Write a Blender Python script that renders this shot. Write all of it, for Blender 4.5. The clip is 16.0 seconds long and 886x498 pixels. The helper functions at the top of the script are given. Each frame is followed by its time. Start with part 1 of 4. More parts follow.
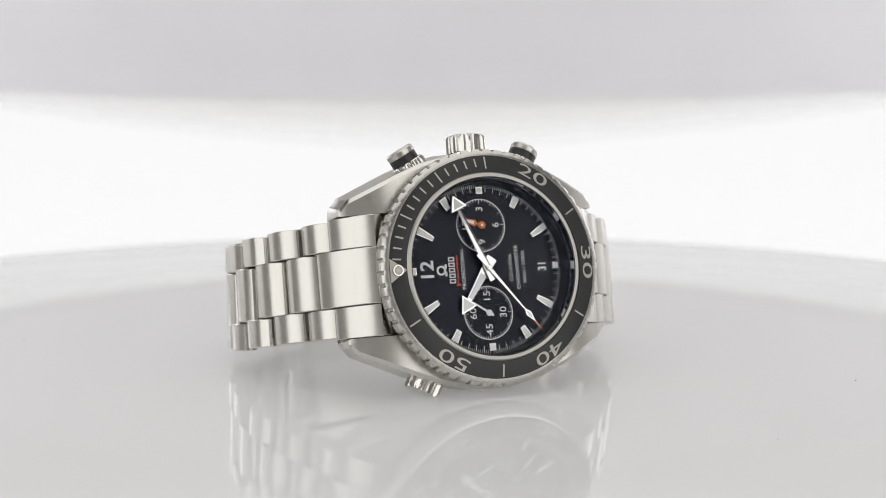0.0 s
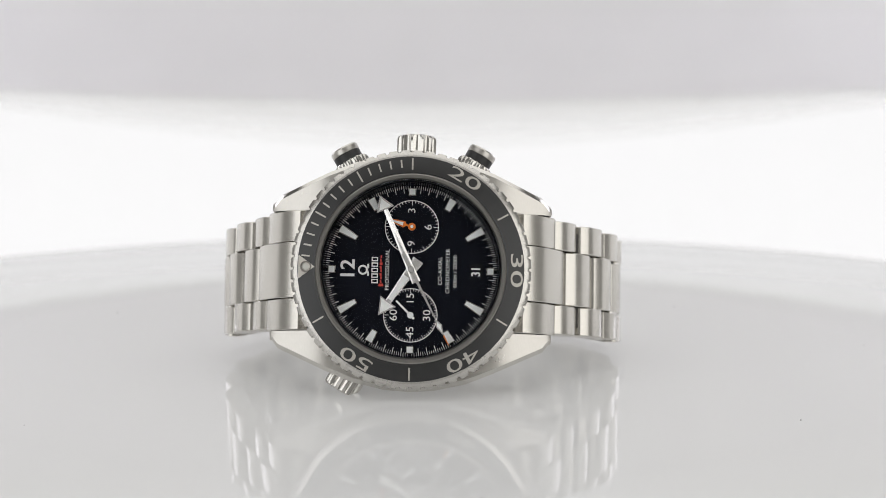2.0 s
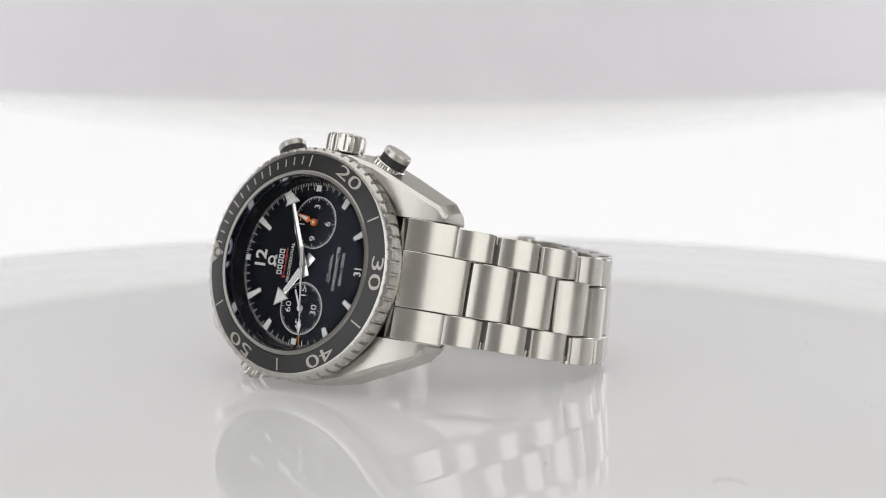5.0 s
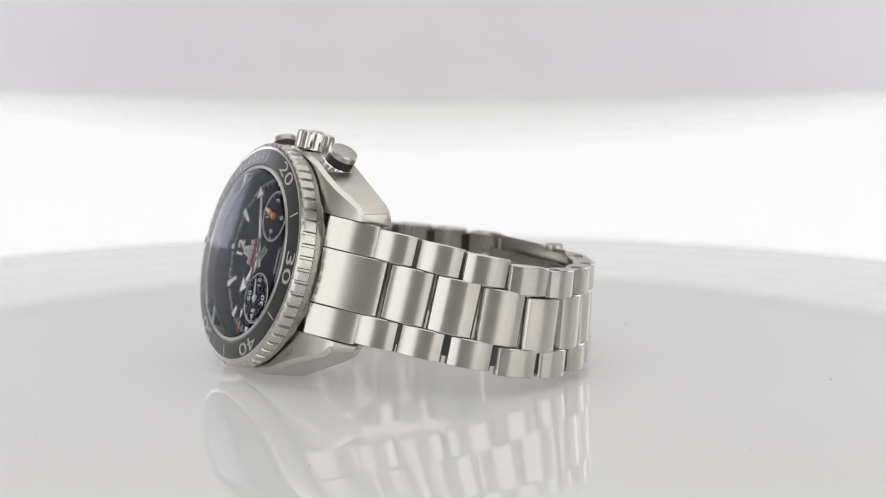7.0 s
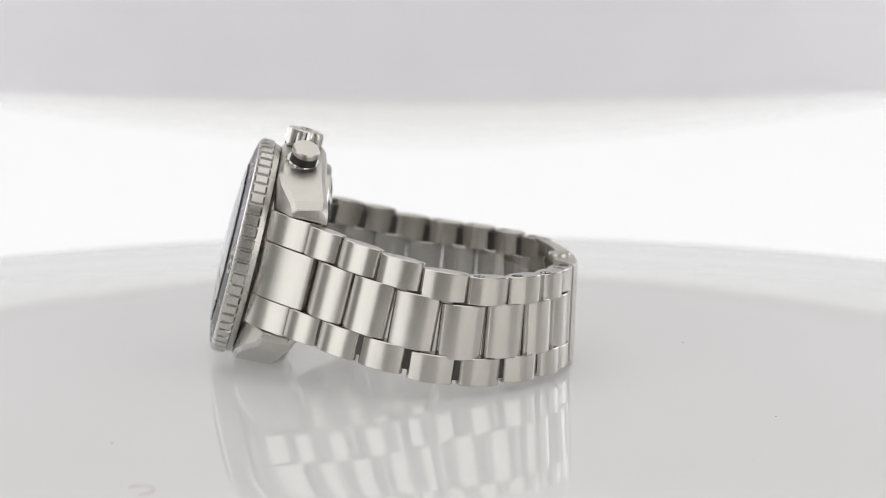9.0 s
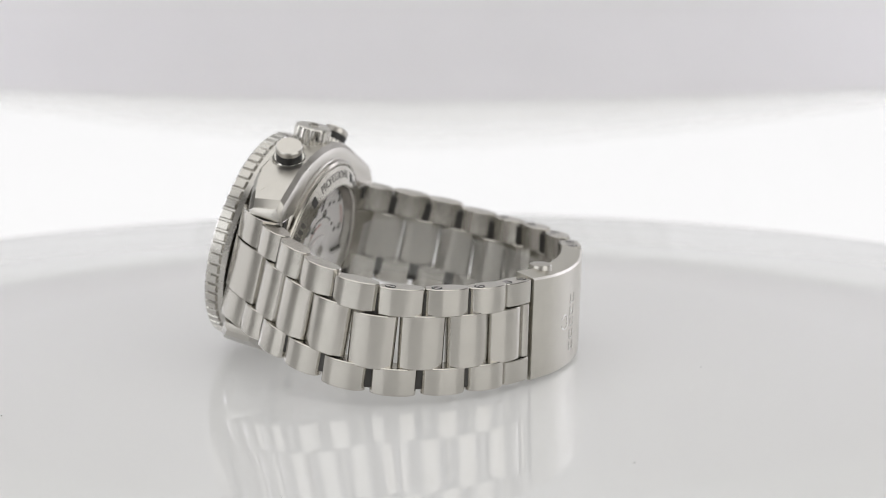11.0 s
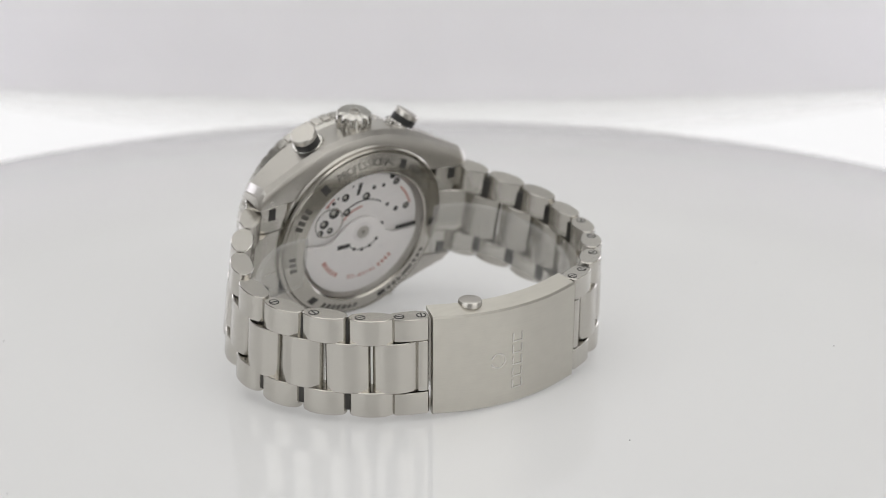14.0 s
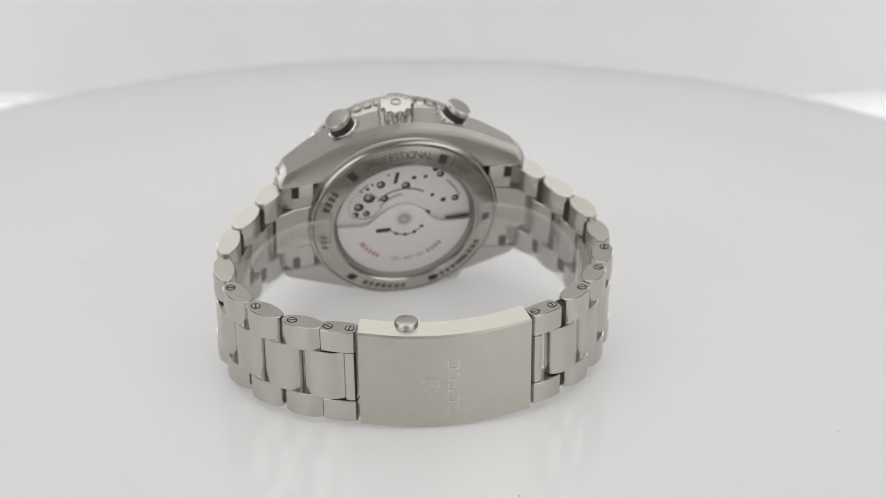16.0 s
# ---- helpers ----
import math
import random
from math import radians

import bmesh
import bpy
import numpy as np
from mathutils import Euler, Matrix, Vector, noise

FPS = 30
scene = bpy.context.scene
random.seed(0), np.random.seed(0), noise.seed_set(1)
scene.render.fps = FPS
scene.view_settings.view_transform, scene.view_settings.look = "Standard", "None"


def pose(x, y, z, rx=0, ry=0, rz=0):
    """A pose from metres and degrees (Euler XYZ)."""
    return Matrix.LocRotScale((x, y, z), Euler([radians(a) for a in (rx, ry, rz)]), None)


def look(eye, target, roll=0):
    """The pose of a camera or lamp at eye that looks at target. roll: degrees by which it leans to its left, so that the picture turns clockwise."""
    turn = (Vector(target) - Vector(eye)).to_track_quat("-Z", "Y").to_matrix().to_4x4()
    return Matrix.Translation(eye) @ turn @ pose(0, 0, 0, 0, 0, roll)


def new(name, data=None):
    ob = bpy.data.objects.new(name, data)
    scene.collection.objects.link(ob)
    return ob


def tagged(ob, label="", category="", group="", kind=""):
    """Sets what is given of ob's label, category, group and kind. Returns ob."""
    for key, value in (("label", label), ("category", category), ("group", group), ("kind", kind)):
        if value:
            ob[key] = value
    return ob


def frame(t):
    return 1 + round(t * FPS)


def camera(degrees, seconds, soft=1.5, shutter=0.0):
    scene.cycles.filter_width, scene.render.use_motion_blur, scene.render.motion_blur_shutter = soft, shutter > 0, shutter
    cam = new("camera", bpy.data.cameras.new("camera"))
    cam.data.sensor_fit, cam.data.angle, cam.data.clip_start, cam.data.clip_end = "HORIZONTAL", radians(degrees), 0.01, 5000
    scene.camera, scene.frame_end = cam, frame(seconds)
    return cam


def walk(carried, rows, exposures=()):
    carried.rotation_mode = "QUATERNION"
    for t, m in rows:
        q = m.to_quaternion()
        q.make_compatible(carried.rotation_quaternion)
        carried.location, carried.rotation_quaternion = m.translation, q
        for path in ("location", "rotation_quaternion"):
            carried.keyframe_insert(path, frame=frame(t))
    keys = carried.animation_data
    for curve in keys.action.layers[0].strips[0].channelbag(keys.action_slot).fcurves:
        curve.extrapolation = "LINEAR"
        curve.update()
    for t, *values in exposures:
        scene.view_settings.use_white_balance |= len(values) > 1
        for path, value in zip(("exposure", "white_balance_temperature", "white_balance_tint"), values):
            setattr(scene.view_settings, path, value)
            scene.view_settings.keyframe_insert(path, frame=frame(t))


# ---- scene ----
# A steel chronograph watch on a glossy white turntable in a photo rig. The camera and the
# backdrop sit on one swing arm that tilts about a level axis through the table's centre.
MM = 0.001
PIVOT = 0.01046          # height of the arm's axis over the table top
FAR = 0.36293          # camera to axis
SIDE, LIFT = 0.00517, 0.01229
FOCUS = 0.326

# ---- camera ----
ARM = [(0, 8.02), (2, 8.02), (4, 8.02), (6.5, 8.02), (8.5, 8.02), (10, 8.02), (10.2, 8.1), (10.5, 8.75), (11, 10.2), (11.5, 11.71),
       (12, 13.23), (12.5, 14.74), (13, 16.24), (13.5, 17.74), (14, 19.25), (14.5, 20.76), (15, 22.28), (15.5, 23.8), (16, 25.33)]


def arm_camera(deg):
    e = radians(deg)
    return pose(SIDE, LIFT * math.sin(e) - FAR * math.cos(e), PIVOT + LIFT * math.cos(e) + FAR * math.sin(e), 90 - deg)


cam = camera(29.2, 16.0, 0.6)
cam.data.dof.use_dof = True
cam.data.dof.focus_distance = FOCUS
cam.data.dof.aperture_fstop = 17.5
walk(cam, [(t, arm_camera(d)) for t, d in ARM])


# ---- light ----
def studio_world():
    w = bpy.data.worlds.new("studio")
    w.use_nodes = True
    bg = w.node_tree.nodes["Background"]
    bg.inputs[0].default_value = (0.9, 0.93, 1.0, 1)
    bg.inputs[1].default_value = 0.25
    scene.world = w


def softbox(name, eye, target, sx, sy, watts, colour):
    d = bpy.data.lights.new(name, "AREA")
    d.shape, d.size, d.size_y, d.energy, d.color = "RECTANGLE", sx, sy, watts, colour
    ob = new(name, d)
    ob.matrix_world = look(eye, target)
    return ob


studio_world()
softbox("softbox_top", (0, 0.1, 1.3), (0, 0, 0), 2.2, 2.2, 13.8, (1.0, 0.99, 0.97))
softbox("softbox_west", (-1.0, -0.95, 0.42), (0, 0, 0.02), 1.3, 1.1, 6.6, (0.98, 0.99, 1.0))
softbox("softbox_east", (1.0, -0.95, 0.42), (0, 0, 0.02), 1.3, 1.1, 6.6, (1.0, 0.99, 0.97))
softbox("softbox_under", (0, 0.0, -0.55), (0, 0, 0), 1.1, 1.1, 2.6, (1.0, 0.99, 0.98))
scene.view_settings.exposure = 0.0


# ---- materials ----
def material(name, colour, rough=0.5, metal=0.0, spec=0.5, vary=0.0, scale=400.0, stretch=(1, 1, 1), bump=0.0, rvary=0.0, tint=0.0, coat=0.0,
             ior=1.5, aniso=0.0):
    m = bpy.data.materials.new(name)
    m.use_nodes = True
    nt = m.node_tree
    b = nt.nodes["Principled BSDF"]
    b.inputs["Base Color"].default_value = (*colour, 1)
    b.inputs["Roughness"].default_value = rough
    b.inputs["Metallic"].default_value = metal
    b.inputs["Specular IOR Level"].default_value = spec
    b.inputs["IOR"].default_value = ior
    b.inputs["Coat Weight"].default_value = coat
    b.inputs["Coat Roughness"].default_value = 0.03
    b.inputs["Anisotropic"].default_value = aniso
    if vary or bump or rvary or tint:
        tc = nt.nodes.new("ShaderNodeTexCoord")
        mp = nt.nodes.new("ShaderNodeMapping")
        mp.inputs["Scale"].default_value = stretch
        nt.links.new(tc.outputs["Object"], mp.inputs[0])
        n1 = nt.nodes.new("ShaderNodeTexNoise")
        n1.inputs["Scale"].default_value = scale
        n1.inputs["Detail"].default_value = 4
        nt.links.new(mp.outputs[0], n1.inputs["Vector"])
        n2 = nt.nodes.new("ShaderNodeTexNoise")
        n2.inputs["Scale"].default_value = scale * 0.12
        n2.inputs["Detail"].default_value = 2
        nt.links.new(tc.outputs["Object"], n2.inputs["Vector"])
        mix = nt.nodes.new("ShaderNodeMath")
        mix.operation = "ADD"
        nt.links.new(n1.outputs[0], mix.inputs[0])
        nt.links.new(n2.outputs[0], mix.inputs[1])
        if tint:
            oi = nt.nodes.new("ShaderNodeObjectInfo")
            sc = nt.nodes.new("ShaderNodeMath")
            sc.operation = "MULTIPLY_ADD"
            sc.inputs[1].default_value = tint
            nt.links.new(oi.outputs["Random"], sc.inputs[0])
            nt.links.new(mix.outputs[0], sc.inputs[2])
            mix = sc
        if vary:
            mr = nt.nodes.new("ShaderNodeMapRange")
            mr.inputs[1].default_value, mr.inputs[2].default_value = 0.6, 1.4
            mr.inputs[3].default_value, mr.inputs[4].default_value = 1 - vary, 1 + vary
            nt.links.new(mix.outputs[0], mr.inputs[0])
            hs = nt.nodes.new("ShaderNodeHueSaturation")
            hs.inputs["Color"].default_value = (*colour, 1)
            nt.links.new(mr.outputs[0], hs.inputs["Value"])
            nt.links.new(hs.outputs[0], b.inputs["Base Color"])
        if rvary:
            rr = nt.nodes.new("ShaderNodeMapRange")
            rr.inputs[1].default_value, rr.inputs[2].default_value = 0.6, 1.4
            rr.inputs[3].default_value, rr.inputs[4].default_value = rough - rvary, rough + rvary
            nt.links.new(mix.outputs[0], rr.inputs[0])
            nt.links.new(rr.outputs[0], b.inputs["Roughness"])
        if bump:
            bp = nt.nodes.new("ShaderNodeBump")
            bp.inputs["Strength"].default_value = bump
            bp.inputs["Distance"].default_value = 0.00003
            nt.links.new(n1.outputs[0], bp.inputs["Height"])
            nt.links.new(bp.outputs[0], b.inputs["Normal"])
    return m


def clear_pane(name, ior, rough=0.0, colour=(1, 1, 1), gloss=(1, 1, 1)):
    m = bpy.data.materials.new(name)
    m.use_nodes = True
    nt = m.node_tree
    nt.nodes.remove(nt.nodes["Principled BSDF"])
    tr = nt.nodes.new("ShaderNodeBsdfTransparent")
    tr.inputs[0].default_value = (*colour, 1)
    gl = nt.nodes.new("ShaderNodeBsdfGlossy")
    gl.inputs["Color"].default_value = (*gloss, 1)
    gl.inputs["Roughness"].default_value = rough
    fr = nt.nodes.new("ShaderNodeFresnel")
    fr.inputs[0].default_value = ior
    mx = nt.nodes.new("ShaderNodeMixShader")
    if gloss != (1, 1, 1):
        lw = nt.nodes.new("ShaderNodeLayerWeight")
        lw.inputs[0].default_value = 0.5
        mc = nt.nodes.new("ShaderNodeMix")
        mc.data_type = "RGBA"
        mc.inputs["A"].default_value, mc.inputs["B"].default_value = (*gloss, 1), (1, 1, 1, 1)
        nt.links.new(lw.outputs["Facing"], mc.inputs["Factor"])
        nt.links.new(mc.outputs["Result"], gl.inputs["Color"])
    nt.links.new(fr.outputs[0], mx.inputs[0])
    nt.links.new(tr.outputs[0], mx.inputs[1])
    nt.links.new(gl.outputs[0], mx.inputs[2])
    nt.links.new(mx.outputs[0], nt.nodes["Material Output"].inputs[0])
    return m


def frosted(name, haze):
    m = bpy.data.materials.new(name)
    m.use_nodes = True
    nt = m.node_tree
    b = nt.nodes["Principled BSDF"]
    b.inputs["Base Color"].default_value = (0.8, 0.8, 0.79, 1)
    b.inputs["Roughness"].default_value = 0.25
    tr = nt.nodes.new("ShaderNodeBsdfTransparent")
    tr.inputs[0].default_value = (0.97, 0.97, 0.965, 1)
    mx = nt.nodes.new("ShaderNodeMixShader")
    mx.inputs[0].default_value = haze
    nt.links.new(tr.outputs[0], mx.inputs[1])
    nt.links.new(b.outputs[0], mx.inputs[2])
    nt.links.new(mx.outputs[0], nt.nodes["Material Output"].inputs[0])
    return m


def opal(name, colour, through_share):
    """Glossy milky acrylic that passes part of the light from beneath."""
    m = bpy.data.materials.new(name)
    m.use_nodes = True
    nt = m.node_tree
    nt.nodes.remove(nt.nodes["Principled BSDF"])
    di = nt.nodes.new("ShaderNodeBsdfDiffuse")
    tl = nt.nodes.new("ShaderNodeBsdfTranslucent")
    for n in (di, tl):
        n.inputs[0].default_value = (*colour, 1)
    body = nt.nodes.new("ShaderNodeMixShader")
    body.inputs[0].default_value = through_share
    nt.links.new(di.outputs[0], body.inputs[1])
    nt.links.new(tl.outputs[0], body.inputs[2])
    gl = nt.nodes.new("ShaderNodeBsdfGlossy")
    gl.inputs["Roughness"].default_value = 0.012
    fr = nt.nodes.new("ShaderNodeFresnel")
    fr.inputs[0].default_value = 1.53
    mx = nt.nodes.new("ShaderNodeMixShader")
    nt.links.new(fr.outputs[0], mx.inputs[0])
    nt.links.new(body.outputs[0], mx.inputs[1])
    nt.links.new(gl.outputs[0], mx.inputs[2])
    nt.links.new(mx.outputs[0], nt.nodes["Material Output"].inputs[0])
    return m


def glow(name, colour, strength):
    m = bpy.data.materials.new(name)
    m.use_nodes = True
    b = m.node_tree.nodes["Principled BSDF"]
    b.inputs["Base Color"].default_value = (0.25, 0.25, 0.25, 1)
    b.inputs["Emission Color"].default_value = (*colour, 1)
    b.inputs["Emission Strength"].default_value = strength
    return m


BRUSHED = material("brushed_steel", (0.54, 0.52, 0.48), 0.23, 1.0, vary=0.035, scale=2500, stretch=(0.06, 0.06, 4), bump=0.007, rvary=0.025, tint=0.3)
BRUSHED_CASE = material("brushed_case_steel", (0.52, 0.5, 0.465), 0.31, 1.0, vary=0.05, scale=2500, stretch=(0.06, 4, 0.5), bump=0.01, rvary=0.05)
BACK_STEEL = material("turned_back_steel", (0.46, 0.44, 0.4), 0.19, 1.0, vary=0.06, scale=900, rvary=0.04)
KNURL = material("satin_bezel_steel", (0.5, 0.485, 0.455), 0.26, 1.0, vary=0.05, scale=500, rvary=0.04)
PEARL = material("grey_pearl", (0.5, 0.5, 0.46), 0.4)
POLISHED = material("polished_steel", (0.58, 0.565, 0.53), 0.13, 1.0, vary=0.03, scale=300, rvary=0.03)
RIM = material("satin_rim_steel", (0.3, 0.29, 0.27), 0.28, 1.0, vary=0.03, scale=400)
SATIN = material("satin_clasp_steel", (0.55, 0.53, 0.48), 0.33, 1.0, vary=0.05, scale=2500, stretch=(0.05, 0.5, 4), bump=0.03, rvary=0.05)
# Near-black steel: the shade in link gaps and bridge grooves, put into the colour.
GAP_SHADE_STEEL = material("gap_shade_steel", (0.07, 0.068, 0.065), 0.45, 1.0, vary=0.1, scale=500)
CERAMIC = material("matte_black_ceramic", (0.018, 0.018, 0.018), 0.32, 0.0, vary=0.1, scale=600, rvary=0.05)
DIAL = material("glossy_black_dial", (0.005, 0.0056, 0.009), 0.16, 0.0, vary=0.1, scale=500, spec=0.1)
FLANGE = material("black_flange", (0.008, 0.008, 0.009), 0.2, spec=0.2)
PRINT = material("white_print", (0.85, 0.85, 0.83), 0.5)
ETCH = material("silver_bezel_scale", (0.45, 0.43, 0.39), 0.45, 0.5)
RHODIUM = material("pale_rhodium", (0.78, 0.77, 0.75), 0.22, 0.9, vary=0.05, scale=700)
LUME = material("white_lume", (0.93, 0.94, 0.92), 0.55, vary=0.04, scale=900)
ORANGE = material("orange_lacquer", (0.78, 0.2, 0.015), 0.4)
RED = material("red_print", (0.62, 0.05, 0.03), 0.5)
RUBBER = material("black_rubber", (0.015, 0.015, 0.015), 0.45, vary=0.1, scale=800)
ETCHED = material("engraved_grey", (0.11, 0.105, 0.095), 0.55, 0.6)
HOLE = material("dark_recess", (0.03, 0.028, 0.026), 0.6)
PLATE = material("rhodium_movement", (0.84, 0.82, 0.81), 0.36, 0.12, vary=0.06, scale=350, stretch=(1, 1, 4), bump=0.2, rvary=0.06)
ROTOR = material("rhodium_rotor", (0.9, 0.88, 0.87), 0.32, 0.08, vary=0.03, scale=500, bump=0.15, rvary=0.05)
RED_FILL = material("red_filled_engraving", (0.56, 0.3, 0.26), 0.5)
CRYSTAL = clear_pane("sapphire_crystal", 1.36, 0.06, gloss=(0.12, 0.17, 0.32))
BACK_GLASS = clear_pane("display_back_crystal", 1.4)
ACRYLIC = opal("white_opal_acrylic", (0.8, 0.8, 0.8), 0.42)
STAND = material("grey_stand_paint", (0.35, 0.35, 0.36), 0.5, vary=0.05, scale=60)
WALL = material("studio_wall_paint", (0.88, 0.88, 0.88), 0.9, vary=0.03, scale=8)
# Grey stands in for dimmer surroundings that the steel mirrors on three unseen sides.
DIMMED_WALL = material("wall_dimmed_for_reflections", (0.4, 0.395, 0.385), 0.9, vary=0.05, scale=8)
FLOOR = material("studio_floor_vinyl", (0.8, 0.8, 0.8), 0.6, vary=0.06, scale=10)
CANOPY = material("white_fabric", (0.8, 0.79, 0.8), 0.9, vary=0.02, scale=25)
BACKLIGHT = glow("backlit_diffuser", (1.0, 0.995, 1.0), 0.74)
# Glow of the added, unseen panels that brighten the canopy's sides.
CANOPY_FILL = glow("canopy_fill_glow", (0.92, 0.91, 1.0), 2.9)
# Haze steps that imitate a soft grey-to-white fade under the canopy.
EDGE_FADE = [frosted("edge_fade_haze", h) for h in (0.96, 0.9, 0.81, 0.7, 0.57, 0.44, 0.32, 0.21, 0.12, 0.05)]
CLEAR = frosted("clear_plastic", 0.1)
CLEAR_EDGE = frosted("clear_plastic_edge", 0.24)
LINT = material("reddish_lint", (0.45, 0.3, 0.27), 0.9)
SPECK = material("dust_grey", (0.2, 0.2, 0.2), 0.9)


# ---- mesh helpers (watch parts are drawn in millimetres: x to six, y to the back, z to three) ----
def mesh_of(name, bm, mats, unit=MM, sharp=32):
    for v in bm.verts:
        v.co *= unit
    bmesh.ops.recalc_face_normals(bm, faces=bm.faces)
    for f in bm.faces:
        f.smooth = True
    for e in bm.edges:
        if len(e.link_faces) == 2 and e.calc_face_angle(0) > radians(sharp):
            e.smooth = False
    me = bpy.data.meshes.new(name)
    bm.to_mesh(me)
    bm.free()
    for m in mats if isinstance(mats, (list, tuple)) else [mats]:
        me.materials.append(m)
    return me


def part(name, bm, mats, parent, label="", unit=MM, sharp=32):
    ob = new(name, mesh_of(name, bm, mats, unit, sharp))
    ob.parent = parent
    if label:
        tagged(ob, label)
    return ob


def lathe(bm, profile, n=96, axis=None, closed=False, mi=0):
    """Turns a profile of (radius, depth) about the depth axis y, or about axis's own y."""
    rings = []
    for r, y in profile:
        if r < 1e-6:
            rings.append([bm.verts.new((0, y, 0))])
        else:
            rings.append([bm.verts.new((r * math.cos(2 * math.pi * k / n), y, r * math.sin(2 * math.pi * k / n))) for k in range(n)])
    pairs = list(zip(rings, rings[1:])) + ([(rings[-1], rings[0])] if closed else [])
    for a, b in pairs:
        for k in range(n):
            q = []
            for v in (a[k % len(a)], a[(k + 1) % n % len(a)], b[(k + 1) % n % len(b)], b[k % len(b)]):
                if v not in q:
                    q.append(v)
            if len(q) > 2:
                bm.faces.new(q).material_index = mi
    if axis is not None:
        for ring in rings:
            for v in ring:
                v.co = axis @ v.co
    return rings


def prism(bm, outline, lo, hi, plane="xz", m=None, mi=0, chamfer=0.0):
    """An outline pushed from lo to hi; plane xz is pushed along y, plane xy along z."""
    def at(p, h):
        return Vector((p[0], h, p[1])) if plane == "xz" else Vector((p[0], p[1], h))
    cx = sum(p[0] for p in outline) / len(outline)
    cy = sum(p[1] for p in outline) / len(outline)

    def inset(p):
        d = math.hypot(p[0] - cx, p[1] - cy)
        k = (d - chamfer) / d if d > chamfer else 0.5
        return (cx + (p[0] - cx) * k, cy + (p[1] - cy) * k)
    s = 1 if hi > lo else -1
    levels = [(outline, lo), (outline, hi)]
    if chamfer:
        small = [inset(p) for p in outline]
        levels = [(small, lo), (outline, lo + s * chamfer), (outline, hi - s * chamfer), (small, hi)]
    rings = [[bm.verts.new(at(p, h)) for p in o] for o, h in levels]
    n = len(outline)
    fs = []
    for a, b in zip(rings, rings[1:]):
        for k in range(n):
            fs.append(bm.faces.new((a[k], a[(k + 1) % n], b[(k + 1) % n], b[k])))
    fs.append(bm.faces.new(rings[0]))
    fs.append(bm.faces.new(rings[-1]))
    for f in fs:
        f.material_index = mi
    if m is not None:
        for r in rings:
            for v in r:
                v.co = m @ v.co
    return rings


def clock(minute):
    """The direction (x, z) of a minute on the dial: twelve lies to -x, three to +z."""
    a = 2 * math.pi * minute / 60
    return (-math.cos(a), math.sin(a))


def bar(bm, a, b, w0, w1, y0, y1, mi=0, chamfer=0.0):
    """A straight bar in the dial's plane from a to b, with widths at both ends."""
    d = Vector((b[0] - a[0], b[1] - a[1])).normalized()
    s = Vector((-d.y, d.x))
    o = [(a[0] + s.x * w0 / 2, a[1] + s.y * w0 / 2), (b[0] + s.x * w1 / 2, b[1] + s.y * w1 / 2), (b[0] - s.x * w1 / 2, b[1] - s.y * w1 / 2),
         (a[0] - s.x * w0 / 2, a[1] - s.y * w0 / 2)]
    prism(bm, o, y0, y1, mi=mi, chamfer=chamfer)


def words(name, text, size, at, right, up, mat, parent, depth=0.03, bold=0.0, space=1.0, stretch=1.0, label=""):
    """Flat raised lettering, centred at a point in millimetres, as one mesh."""
    cu = bpy.data.curves.new(name, "FONT")
    cu.body, cu.size, cu.align_x, cu.align_y = text, size, "CENTER", "CENTER"
    cu.extrude, cu.offset, cu.space_character, cu.resolution_u = depth, bold, space, 3
    tmp = bpy.data.objects.new(name, cu)
    scene.collection.objects.link(tmp)
    me = bpy.data.meshes.new_from_object(tmp.evaluated_get(bpy.context.evaluated_depsgraph_get()))
    bpy.data.objects.remove(tmp)
    bpy.data.curves.remove(cu)
    r, u = Vector(right).normalized(), Vector(up).normalized()
    n = r.cross(u)
    m = Matrix((r, u, n)).transposed().to_4x4()
    m.translation = Vector(at)
    me.transform(Matrix.Scale(MM, 4) @ m @ Matrix.Diagonal((stretch, 1, 1, 1)))
    me.materials.clear()
    me.materials.append(mat)
    ob = new(name, me)
    ob.parent = parent
    if label:
        tagged(ob, label)
    return ob


def arc_pts(r, a0, a1, n, cx=0.0, cz=0.0):
    return [(cx + r * math.cos(radians(a0 + (a1 - a0) * k / n)), cz + r * math.sin(radians(a0 + (a1 - a0) * k / n))) for k in range(n + 1)]


def ring_arc(bm, r, w, a0, a1, y0, y1, n=24, cx=0.0, cz=0.0, mi=0):
    outer = arc_pts(r + w / 2, a0, a1, n, cx, cz)
    inner = arc_pts(r - w / 2, a0, a1, n, cx, cz)
    for k in range(n):
        prism(bm, [outer[k], outer[k + 1], inner[k + 1], inner[k]], y0, y1, mi=mi)


# ---- studio ----
def box_mesh(lo, hi):
    bm = bmesh.new()
    bmesh.ops.create_cube(bm, size=1)
    for v in bm.verts:
        v.co = Vector([lo[i] + (v.co[i] + 0.5) * (hi[i] - lo[i]) for i in range(3)])
    return bm


